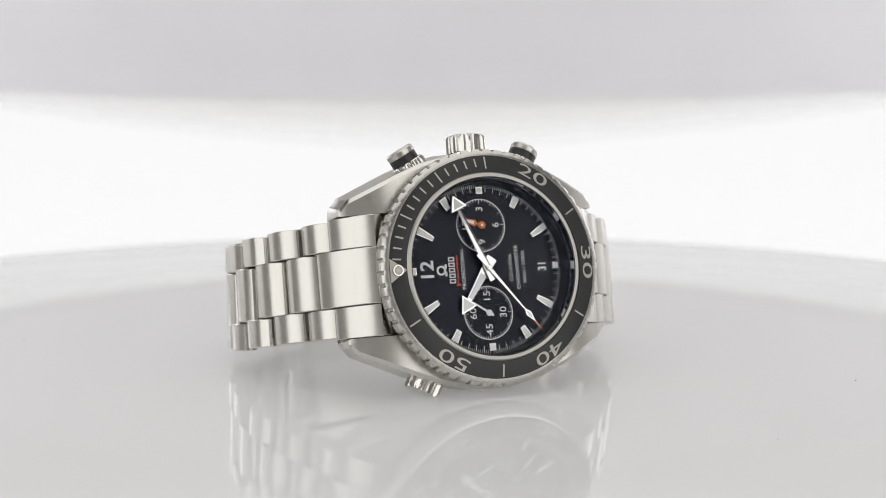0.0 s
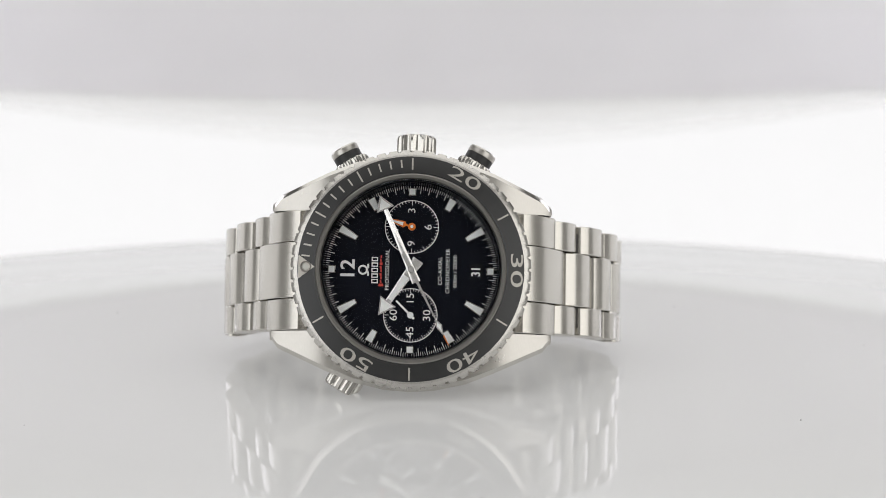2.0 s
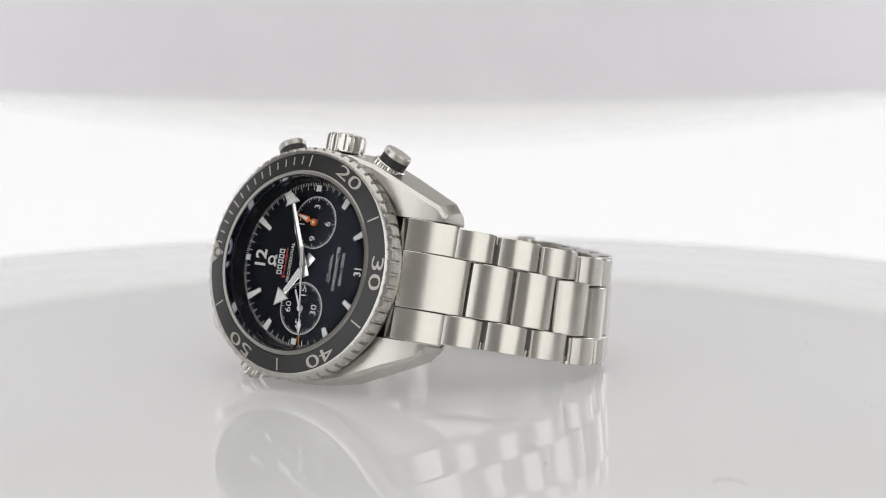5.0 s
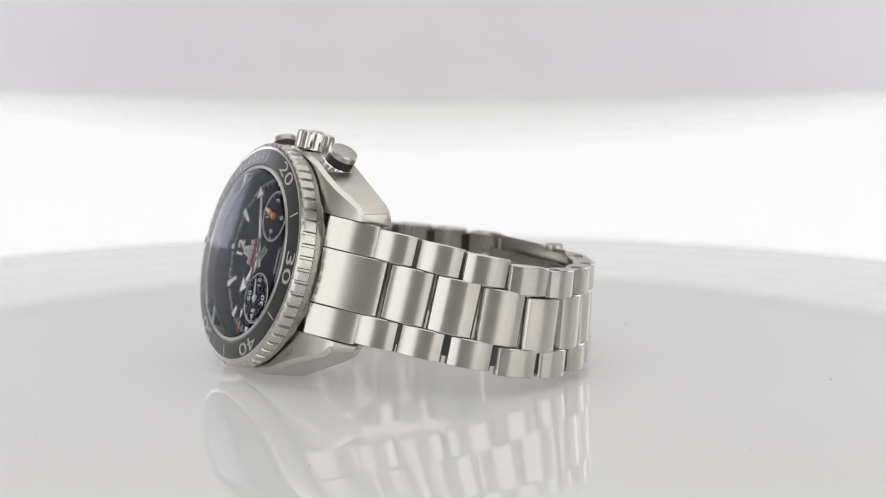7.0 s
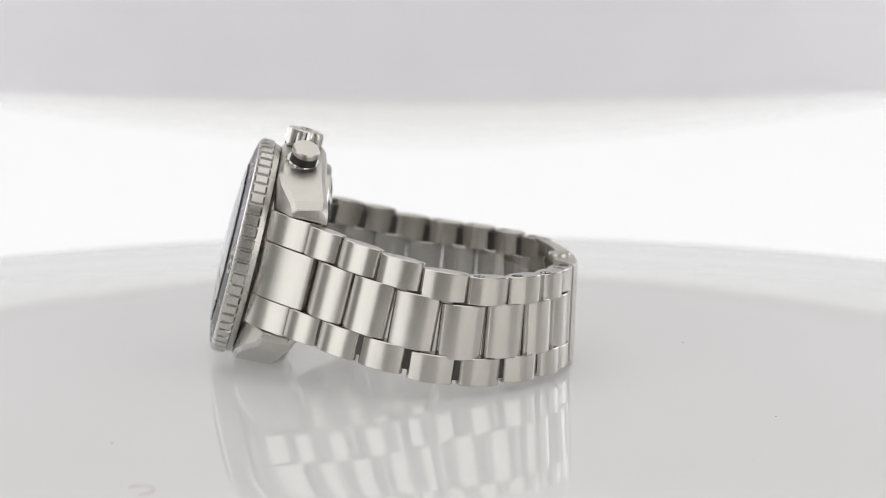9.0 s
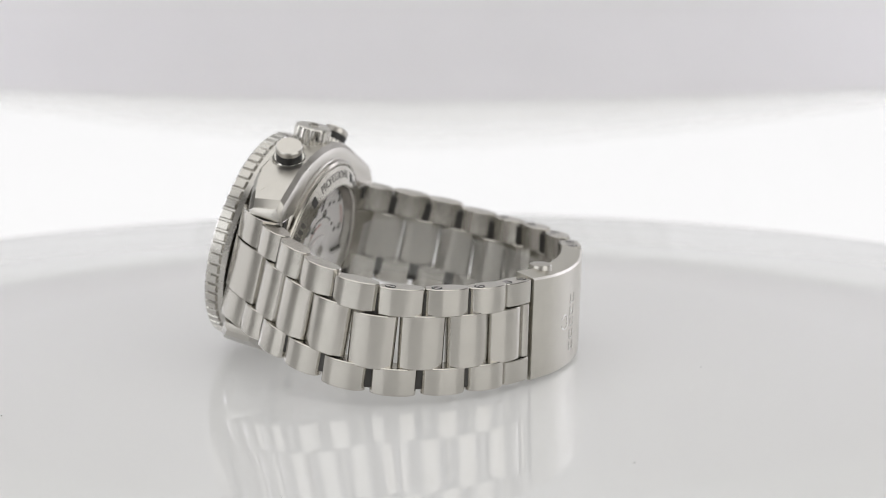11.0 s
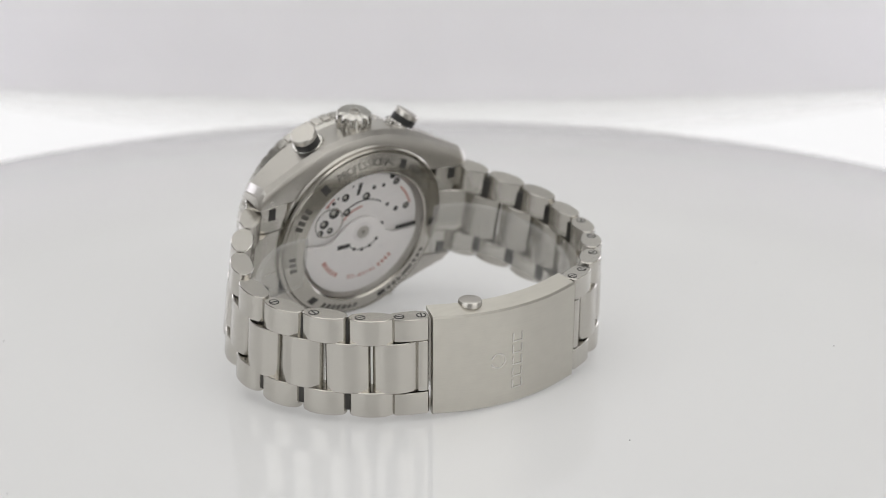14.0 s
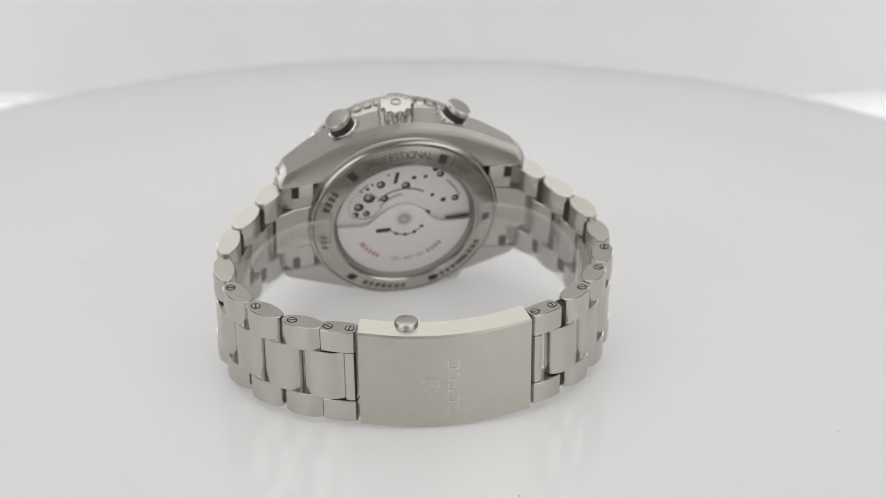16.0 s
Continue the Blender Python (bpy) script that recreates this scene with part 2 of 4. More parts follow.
def studio():
    def slab(name, lo, hi, mat, label, cat):
        tagged(new(name, mesh_of(name, box_mesh(lo, hi), mat, 1)), label, cat, kind="structure")
    slab("floor", (-1.5, -1.5, -0.98), (1.5, 1.5, -0.9), FLOOR, "plain white studio floor under the turntable", "floor")
    slab("ceiling", (-1.5, -1.5, 1.7), (1.5, 1.5, 1.78), WALL, "plain white studio ceiling over the rig", "ceiling")
    slab("wall_north", (-1.5, 1.5, -0.9), (1.5, 1.6, 1.7), WALL, "plain white studio wall", "wall")
    slab("wall_south", (-1.5, -1.6, -0.9), (1.5, -1.5, 1.7), DIMMED_WALL, "unseen studio wall greyed to dim reflections, behind the camera", "wall")
    slab("wall_west", (-1.6, -1.5, -0.9), (-1.5, 1.5, 1.7), DIMMED_WALL, "unseen studio wall greyed to dim reflections, beside the rig", "wall")
    slab("wall_east", (1.5, -1.5, -0.9), (1.6, 1.5, 1.7), DIMMED_WALL, "unseen studio wall greyed to dim reflections, beside the rig", "wall")
    stand = tagged(new("turntable_stand", None), "grey painted three-legged stand carrying the turntable disc", "stand")
    for x, y in ((0.17, 0.0), (-0.17, 0.0), (0.0, -0.17)):
        bm = bmesh.new()
        lathe(bm, [(0.0, -0.9), (0.03, -0.9), (0.03, -0.885), (0.009, -0.875), (0.008, -0.02), (0.012, -0.0085), (0.0, -0.0085)], 24, Matrix.Translation((x, y, 0)) @ Matrix.Rotation(radians(90), 4, "X"))
        part("leg", bm, STAND, stand, "", 1)


def turntable():
    bm = bmesh.new()
    prof = [(0.0, 0.0), (0.1, 0.0), (0.1927, 0.0), (0.1939, -0.0006), (0.1943, -0.002), (0.1943, -0.005), (0.1939, -0.0068), (0.192, -0.008)]
    lathe(bm, prof, 192, Matrix.Rotation(radians(90), 4, "X"))
    ob = tagged(new("turntable_disc", mesh_of("turntable_disc", bm, ACRYLIC, 1)), "round glossy white acrylic turntable disc with soft reflections", "turntable")
    bm = bmesh.new()
    for x, y, r in ((75.5, -51.0, 0.16), (55.8, 65.8, 0.16), (-13.2, 58.4, 0.16), (-79.4, 42.7, 0.13), (38.0, -88.0, 0.1), (-62.0, -70.0, 0.1), (96.0, 20.0, 0.12), (-100.0, -8.0, 0.12)):
        bmesh.ops.create_icosphere(bm, subdivisions=1, radius=r * MM, matrix=Matrix.Translation((x * MM, y * MM, 0.08 * MM)) @ Matrix.Diagonal((1.4, 1, 0.6, 1)))
    specks = part("dust_specks", bm, SPECK, ob, "few tiny grey dust specks", 1)
    tagged(specks, kind="stuff")
    bm = bmesh.new()
    last = None
    for k in range(15):
        a = radians(20 + 200 * k / 14)
        c = Vector((0.104 + 0.0032 * math.cos(a) * (1 - k / 40), -0.0415 + 0.0026 * math.sin(a), 0.00012))
        ring = [bm.verts.new(c + Vector((0.00006 * math.cos(b), 0.00006 * math.sin(b), 0.00006 * math.sin(b * 2)))) for b in (0, 2.1, 4.2)]
        if last:
            for j in range(3):
                bm.faces.new((last[j], last[(j + 1) % 3], ring[(j + 1) % 3], ring[j]))
        last = ring
    part("lint_fibre", bm, LINT, ob, "tiny curled reddish lint fibre", 1)
    return ob


studio()
DISC = turntable()


# ---- backdrop on the swing arm (drawn for a level arm, origin on the arm's axis) ----
def backdrop():
    bm = bmesh.new()
    grid = []
    for i in range(65):
        deg = -80 + 160 * i / 64
        a = radians(deg)
        wing = min(1.0, max(0.0, (abs(deg) - 26) / 10))
        grid.append([bm.verts.new((0.62 * math.sin(a), 0.62 * math.cos(a) - 0.06, z)) for z in (-0.16, 0.13 + 0.2 * wing)])
    for a, b in zip(grid, grid[1:]):
        bm.faces.new((a[0], b[0], b[1], a[1]))
    bmesh.ops.solidify(bm, geom=bm.faces[:], thickness=0.006)
    light = tagged(new("backlight_panel", mesh_of("backlight_panel", bm, BACKLIGHT, 1)), "curved white backlit diffuser panel round the turntable, taller at its wings", "light panel")
    bm = bmesh.new()
    rows = []
    for i in range(41):
        u = -1 + 2 * i / 40
        x = 0.34 * u
        side = min(1.0, abs(x / 0.2)) ** 1.6
        low = 0.079 + 0.004 * side
        rows.append([bm.verts.new((x, 0.40 - 0.05 * u * u + 0.10 * k * k, low + 0.2 * k)) for k in (0, 0.12, 0.25, 0.5, 0.75, 1)])
    for a, b in zip(rows, rows[1:]):
        for k in range(5):
            bm.faces.new((a[k], b[k], b[k + 1], a[k + 1]))
    bmesh.ops.solidify(bm, geom=bm.faces[:], thickness=0.002)
    top = tagged(new("backdrop_canopy", mesh_of("backdrop_canopy", bm, CANOPY, 1)), "white fabric canopy hanging over the bright backdrop", "canopy")
    # added strips grow clearer downward, imitating the canopy's out-of-focus lower edge
    for j, mat in enumerate(EDGE_FADE):
        bm = bmesh.new()
        cols = []
        for i in range(41):
            u = -1 + 2 * i / 40
            x = 0.34 * u
            side = min(1.0, abs(x / 0.2)) ** 1.6
            low = 0.079 + 0.004 * side
            cols.append([bm.verts.new((x, 0.40 - 0.05 * u * u + 0.001, low - (0.0023 - 0.0015 * side) * k)) for k in (j, j + 1)])
        for a, b in zip(cols, cols[1:]):
            bm.faces.new((a[0], b[0], b[1], a[1]))
        part("edge_fade_strip", bm, mat, top, "added strip fading out the canopy's blurred lower edge", 1)
    # Two glowing panels out of view, added to lift the canopy's side brightness.
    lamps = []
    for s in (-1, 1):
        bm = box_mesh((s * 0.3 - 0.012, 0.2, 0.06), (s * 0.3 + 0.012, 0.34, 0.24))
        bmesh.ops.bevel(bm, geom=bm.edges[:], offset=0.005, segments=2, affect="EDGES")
        lamps.append(tagged(new("canopy_fill_panel", mesh_of("canopy_fill_panel", bm, CANOPY_FILL, 1)), "unseen cool glowing panel added to brighten the canopy's side", "lamp", "lamps on the swing arm"))
    return (light, top, *lamps)


ARM_PARTS = backdrop()


# ---- the watch ----
def empty(name):
    return new(name, None)


WATCH = tagged(empty("wrist_watch"), "brushed steel chronograph watch with black dial, lying on its side", "watch")


def case():
    bm = bmesh.new()
    stations = [-26.8, -25.6, -23, -20, -16, -11, -5, 0, 5, 11, 16, 20, 23, 25.6, 26.8]
    for side in (1, -1):
        rings = []
        for x in stations:
            ax = abs(x)
            zo = 23.0 - 0.0146 * ax * ax if ax < 16 else 19.26 - (ax - 16) * 0.46
            if side < 0:
                zo += 0.3
            zb = zo + 1.1 if side > 0 else zo - 0.3
            yf = 4.6 if ax < 17 else 4.6 + (ax - 17) ** 1.25 * 0.22
            yb = 14.2 if ax < 15 else 14.2 + (ax - 15) * 0.12
            drop = max(0.0, ax - 25.6) * 0.8
            zo, zb = zo - drop, zb - drop
            cut = 0.9
            zi = 11.7
            sec = [(yf, zi), (yf, zo - cut), (yf + 0.7, zo - 0.1), (yb - 1.5, zb), (yb - 0.5, zb - 0.9), (yb, zb - 2.2), (yb, zi)]
            rings.append([bm.verts.new((x, y, side * z)) for y, z in sec])
        n = len(rings[0])
        for a, b in zip(rings, rings[1:]):
            for k in range(n):
                f = bm.faces.new((a[k], a[(k + 1) % n], b[(k + 1) % n], b[k]))
                f.material_index = 1 if k == 1 else 0
        for ring, s in ((rings[0], -1), (rings[-1], 1)):
            for grow, size in ((0.45, 0.9), (0.2, 0.6)):
                mid = sum((v.co for v in ring), Vector()) / n
                inner = [bm.verts.new(mid + (v.co - mid) * size + Vector((s * grow, 0, 0))) for v in ring]
                for k in range(n):
                    bm.faces.new((ring[k], ring[(k + 1) % n], inner[(k + 1) % n], inner[k]))
                ring = inner
            bm.faces.new(ring)
    lathe(bm, [(21.2, 4.4), (21.6, 4.9), (21.6, 13.4), (21.0, 14.4), (20.4, 14.7), (20.4, 4.4)], 96, closed=True)
    return part("case", bm, [BRUSHED_CASE, POLISHED], WATCH, "brushed steel case with polished lug bevels", sharp=24)


def bezel():
    bm = bmesh.new()
    n = 60 * 6
    rings = []
    for r0, y, cut in ((18.05, 0.25, 0), (18.05, -0.5, 0), (21.8, 0.05, 0), (22.15, 0.2, 0), (22.55, 0.45, 0.15), (22.85, 0.75, 0.4), (22.95, 1.4, 0.48), (22.95, 3.0, 0.48), (22.75, 3.2, 0.25), (22.45, 3.4, 0),
                       (22.2, 4.5, 0), (18.05, 4.5, 0)):
        ring = []
        for k in range(n):
            ph = k % 6
            r = r0 - (cut if ph in (0, 1) else 0)
            a = 2 * math.pi * (k + (0.45 if ph == 5 else -0.45 if ph == 2 else 0)) / n
            ring.append(bm.verts.new((r * math.cos(a), y, r * math.sin(a))))
        rings.append(ring)
    for a, b in zip(rings, rings[1:] + rings[:1]):
        for k in range(n):
            bm.faces.new((a[k], a[(k + 1) % n], b[(k + 1) % n], b[k]))
    bz = part("bezel", bm, KNURL, WATCH, "knurled steel rotating bezel", sharp=28)
    bm = bmesh.new()
    lathe(bm, [(18.2, 0.3), (18.2, -0.64), (18.35, -0.7), (21.5, 0.0), (21.7, 0.08), (21.7, 0.4)], 144, closed=True)
    part("bezel_insert", bm, CERAMIC, bz, "matte black bezel insert")
    bm = bmesh.new()
    lathe(bm, [(17.05, 1.2), (17.05, -0.55), (17.3, -0.8), (17.9, -0.86), (18.18, -0.6), (18.18, 1.2)], 144, closed=True)
    part("crystal_rim", bm, RIM, bz, "polished steel ring round the crystal")
    bz.location.y = -0.3 * MM
    return bz


def on_insert(r):
    return -0.7 + (r - 18.35) * 0.222


def bezel_scale(bz):
    for m in (20, 30, 40, 50):
        ox, oz = clock(m)
        rx, rz = clock(m + 15)
        words("bezel_numeral", str(m), 3.45, (19.95 * ox, on_insert(19.95) - 0.03, 19.95 * oz), (rx, 0, rz), (ox, 0.222, oz), ETCH, bz, 0.02, 0.0, 0.98, 2.05)
    for m in [k for k in range(1, 16)] + [25, 35, 45, 55]:
        ox, oz = clock(m)
        long = m % 5 == 0
        r0, r1 = (18.85, 21.2) if long else (19.6, 21.2)
        if m < 15 and not long:
            r0, r1 = 19.3, 20.9
        bm = bmesh.new()
        bar(bm, (r0 * ox, r0 * oz), (r1 * ox, r1 * oz), 0.3, 0.3, 0, 0.06)
        for v in bm.verts:
            v.co.y += on_insert(math.hypot(v.co.x, v.co.z)) - 0.04
        part("bezel_tick", bm, ETCH, bz)
    bm = bmesh.new()
    tri = [(-18.2, 0.0), (-21.35, 2.3), (-21.35, -2.3)]
    prism(bm, tri, -0.06, 0.02)
    for v in bm.verts:
        v.co.y += on_insert(-v.co.x)
    part("bezel_triangle", bm, ETCH, bz, "silver triangle at the bezel's zero")
    bm = bmesh.new()
    lathe(bm, [(0.0, -0.42), (0.5, -0.36), (0.72, -0.2), (0.8, 0.1)], 24, Matrix.Translation((-19.9, -0.22, 0)))
    part("bezel_pearl", bm, PEARL, bz, "pale luminous pearl")
    bm = bmesh.new()
    lathe(bm, [(0.76, -0.1), (0.8, -0.44), (1.06, -0.44), (1.14, -0.05)], 24, Matrix.Translation((-19.9, -0.22, 0)))
    part("pearl_ring", bm, POLISHED, bz)


DIAL_Y = 3.75


def dial():
    bm = bmesh.new()
    lathe(bm, [(0.0, DIAL_Y), (16.9, DIAL_Y), (16.9, DIAL_Y + 0.4), (0.0, DIAL_Y + 0.4)], 128)
    d = part("dial", bm, DIAL, WATCH, "glossy black dial")
    bm = bmesh.new()
    lathe(bm, [(16.95, 0.7), (17.05, DIAL_Y), (16.55, DIAL_Y - 0.02), (16.75, 0.9)], 128, closed=True)
    part("dial_flange", bm, FLANGE, d, "sloping black ring inside the crystal")
    top = DIAL_Y - 0.02
    bm = bmesh.new()
    for k in range(240):
        m = k / 4
        ox, oz = clock(m)
        r1 = 16.45
        r0 = 15.0 if k % 4 == 0 else 15.75
        if k % 20 == 0:
            continue
        w = 0.13 if k % 4 == 0 else 0.09
        bar(bm, (r0 * ox, r0 * oz), (r1 * ox, r1 * oz), w, w, top - 0.01, top + 0.02)
    part("minute_track", bm, PRINT, d, "fine white quarter-second track")
    for h in range(12):
        ox, oz = clock(h * 5)
        if h % 3 == 0:
            r0, r1, w0, w1 = 14.45, 16.0, 1.55, 1.55
        elif h in (1, 5, 7, 11):
            r0, r1, w0, w1 = 12.0, 16.0, 1.05, 1.75
        else:
            r0, r1, w0, w1 = 13.35, 16.0, 1.3, 1.75
        bm = bmesh.new()
        bar(bm, (r0 * ox, r0 * oz), (r1 * ox, r1 * oz), w0, w1, top, top - 0.55, chamfer=0.12)
        mk = part("hour_marker", bm, POLISHED, d, "applied steel marker with white fill")
        bm = bmesh.new()
        bar(bm, ((r0 + 0.22) * ox, (r0 + 0.22) * oz), ((r1 - 0.22) * ox, (r1 - 0.22) * oz), w0 - 0.42, w1 - 0.42, top - 0.5, top - 0.6)
        part("lume_fill", bm, LUME, mk)
    for cz, nums, hands_on in ((8.45, ((0, "12"), (15, "3"), (30, "6"), (45, "9")), 48), (-8.6, ((0, "60"), (15, "15"), (30, "30"), (45, "45")), 60)):
        bm = bmesh.new()
        lathe(bm, [(5.05, top + 0.02), (5.05, top - 0.03), (5.2, top - 0.03), (5.2, top + 0.02)], 72, Matrix.Translation((0, 0, cz)))
        for k in range(hands_on):
            m = k * 60 / hands_on
            ox, oz = clock(m)
            r0 = 4.35 if (k % (hands_on // 12)) == 0 else 4.65
            if m % 15 == 0:
                r0 = 4.2
            bar(bm, (r0 * ox, cz + r0 * oz), (5.05 * ox, cz + 5.05 * oz), 0.11, 0.11, top - 0.02, top + 0.02)
        sd = part("subdial_track", bm, PRINT, d, "white ring and ticks of a small dial")
        for m, s in nums:
            ox, oz = clock(m)
            words("subdial_numeral", s, 2.05, (3.2 * ox, top - 0.02, cz + 3.2 * oz), (0, 0, 1), (-1, 0, 0), PRINT, sd, 0.01, 0.0, 1.0, 1.12)
    words("twelve_numeral", "12", 3.8, (-12.05, top - 0.15, 0.0), (0, 0, 1), (-1, 0, 0), PRINT, d, 0.12, 0.06, 1.0, 1.08, "applied white twelve")
    right, up = (0, 0, 1), (-1, 0, 0)
    words("dial_lettering", "PROFESSIONAL", 1.12, (-4.55, top - 0.02, 0.1), right, up, PRINT, d, 0.01, 0.0, 1.05)
    words("dial_lettering", "CO-AXIAL", 1.12, (5.6, top - 0.02, 0.0), right, up, PRINT, d, 0.01, 0.0, 1.08)
    words("dial_lettering", "CHRONOMETER", 1.12, (7.05, top - 0.02, 0.0), right, up, PRINT, d, 0.01, 0.0, 1.06)
    words("dial_lettering", "600m / 2000ft", 1.05, (8.45, top - 0.02, 0.0), right, up, PRINT, d, 0.01, 0.0, 1.06)
    # the maker's emblem and names are plain shapes
    bm = bmesh.new()
    ring_arc(bm, 0.78, 0.34, -35, 325, top - 0.3, top, 24, -9.25, 0.0)
    bar(bm, (-8.25, -1.15), (-8.25, -0.3), 0.35, 0.35, top - 0.3, top)
    bar(bm, (-8.25, 1.15), (-8.25, 0.3), 0.35, 0.35, top - 0.3, top)
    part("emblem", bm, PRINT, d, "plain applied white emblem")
    bm = bmesh.new()
    for k in range(5):
        z0 = -2.55 + k * 1.06
        for x in (-7.5, -6.45):
            bar(bm, (x, z0), (x, z0 + 0.82), 0.2, 0.2, top - 0.2, top)
        for z in (z0 + 0.1, z0 + 0.72):
            bar(bm, (-7.4, z), (-6.55, z), 0.2, 0.2, top - 0.2, top)
    part("name_blocks", bm, PRINT, d, "row of plain white blocks")
    bm = bmesh.new()
    for k, w in enumerate((1.0, 0.32, 0.36, 0.45, 0.3, 0.4, 0.6, 0.3, 0.34)):
        z0 = -3.1 + k * 0.68
        bar(bm, (-5.75, z0), (-5.75 - (0.15 if k % 2 else 0), z0 + 0.5), w, w * 0.8, top - 0.05, top)
    part("name_stroke", bm, RED, d, "row of plain red strokes")
    # date window
    bm = bmesh.new()
    prism(bm, [(11.3, -1.55), (13.7, -1.55), (13.7, 1.55), (11.3, 1.55)], top - 0.015, top + 0.02)
    part("date_window", bm, FLANGE, d, "black date window")
    words("date_numeral", "31", 2.4, (12.5, top - 0.04, 0), right, up, PRINT, d, 0.01, 0.05, 0.95, 0.85)
    return d


def lathe_at(x, z, prof, n=24):
    bm = bmesh.new()
    lathe(bm, prof, n, Matrix.Translation((x, 0, z)))
    return bm


def hour_hand_shape(bm, length, width, head, y0, y1, tail):
    """A tapered ridged bar with a broad arrow, drawn along +x."""
    neck = length - head
    edge = y1 + (y0 - y1) * 0.7
    rows = [[bm.verts.new((x, y, z)) for y, z in ((y0, -w), (edge, -w), (y1, 0), (edge, w), (y0, w))]
            for x, w in ((-tail, width * 0.75), (0.6, width * 0.62), (neck, width * 0.38))]
    for a, b in zip(rows, rows[1:]):
        for k in range(5):
            bm.faces.new((a[k], a[(k + 1) % 5], b[(k + 1) % 5], b[k]))
    bm.faces.new(rows[0])
    bm.faces.new(rows[-1])
    prism(bm, [(neck - 0.05, -1.9), (length, 0), (neck - 0.05, 1.9)], y0, y1, chamfer=0.1)


def pointers():
    def turned(bm, ang, cx=0.0, cz=0.0):
        m = Matrix.Translation((cx, 0, cz)) @ Matrix.Rotation(-radians(ang), 4, "Y")
        for v in bm.verts:
            v.co = m @ v.co
        return bm
    bm = bmesh.new()
    hour_hand_shape(bm, 10.8, 1.5, 3.4, 2.9, 2.6, 2.4)
    hr = part("hour_hand", turned(bm, -125.0), RHODIUM, WATCH, "steel broad-arrow hour pointer")
    bm = bmesh.new()
    prism(bm, [(7.65, -1.4), (10.1, 0), (7.65, 1.4)], 2.62, 2.56)
    prism(bm, [(1.5, -0.65), (7.0, -0.4), (7.0, 0.4), (1.5, 0.65)], 2.62, 2.57)
    part("lume_fill", turned(bm, -125.0), LUME, hr)
    bm = bmesh.new()
    hour_hand_shape(bm, 15.6, 1.15, 3.0, 2.3, 2.0, 2.6)
    mn = part("minute_hand", turned(bm, 113.6), RHODIUM, WATCH, "steel broad-arrow minute pointer")
    bm = bmesh.new()
    prism(bm, [(12.85, -1.2), (14.95, 0), (12.85, 1.2)], 2.02, 1.96)
    part("lume_fill", turned(bm, 113.6), LUME, mn)
    # running seconds, drawn along +x about its own centre and turned by motions()
    bm = bmesh.new()
    prism(bm, [(-3.4, -0.42), (0, -0.3), (11.2, -0.13), (11.2, 0.13), (0, 0.3), (-3.4, 0.42)], 1.75, 1.6)
    prism(bm, [(10.6, 0), (12.0, -0.62), (14.2, 0), (12.0, 0.62)], 1.76, 1.58)
    lathe(bm, [(0, 1.35), (0.24, 1.35), (0.28, 1.5), (0.5, 1.5), (0.62, 1.6), (0.62, 3.0)], 28)
    sec = part("seconds_hand", bm, RHODIUM, WATCH, "thin steel central seconds pointer with orange tip")
    bm = bmesh.new()
    prism(bm, [(14.0, -0.14), (16.2, -0.07), (16.2, 0.07), (14.0, 0.14)], 1.74, 1.6)
    part("orange_tip", bm, ORANGE, sec)
    bm = bmesh.new()
    prism(bm, [(11.2, 0), (12.0, -0.36), (13.3, 0), (12.0, 0.36)], 1.6, 1.55)
    part("lume_fill", bm, LUME, sec)
    bm = bmesh.new()
    prism(bm, [(-1.0, -0.22), (3.9, -0.17), (3.9, 0.17), (-1.0, 0.22)], 3.35, 3.2)
    lathe(bm, [(0, 3.1), (0.5, 3.1), (0.62, 3.2), (0.62, 3.6)], 24)
    small = part("small_seconds_hand", bm, LUME, WATCH, "small white running-seconds pointer")
    small.location = (0, 0, -8.6 * MM)
    bm = bmesh.new()
    prism(bm, [(0.4, -0.16), (1.1, -0.16), (1.5, -0.62), (4.3, -0.3), (4.3, 0.3), (1.5, 0.62), (1.1, 0.16), (0.4, 0.16)], 3.35, 3.15)
    lathe(bm, [(0.3, 3.0), (0.6, 3.0), (0.74, 3.1), (0.74, 3.6)], 24)
    counter = part("counter_hand", turned(bm, 163.5, 0, 8.45), ORANGE, WATCH, "small orange counter pointer with white fill")
    bm = bmesh.new()
    prism(bm, [(1.75, -0.34), (4.1, -0.12), (4.1, 0.12), (1.75, 0.34)], 3.16, 3.12)
    lathe(bm, [(0, 3.06), (0.3, 3.06), (0.3, 3.5)], 20)
    part("lume_fill", turned(bm, 163.5, 0, 8.45), LUME, counter)
    return sec, small


def crystal():
    bm = bmesh.new()
    prof = [(17.0, 0.6), (17.0, -0.95), (16.8, -1.15)] + [(r, -1.15 - 1.0 * (1 - (r / 16.8) ** 2)) for r in (15.5, 13, 10, 6.5, 3)] + [(0, -2.15)]
    lathe(bm, prof, 128)
    ob = part("crystal", bm, CRYSTAL, WATCH, "clear slightly domed watch crystal")
    ob.location.y = -0.3 * MM
    ob.visible_shadow = False


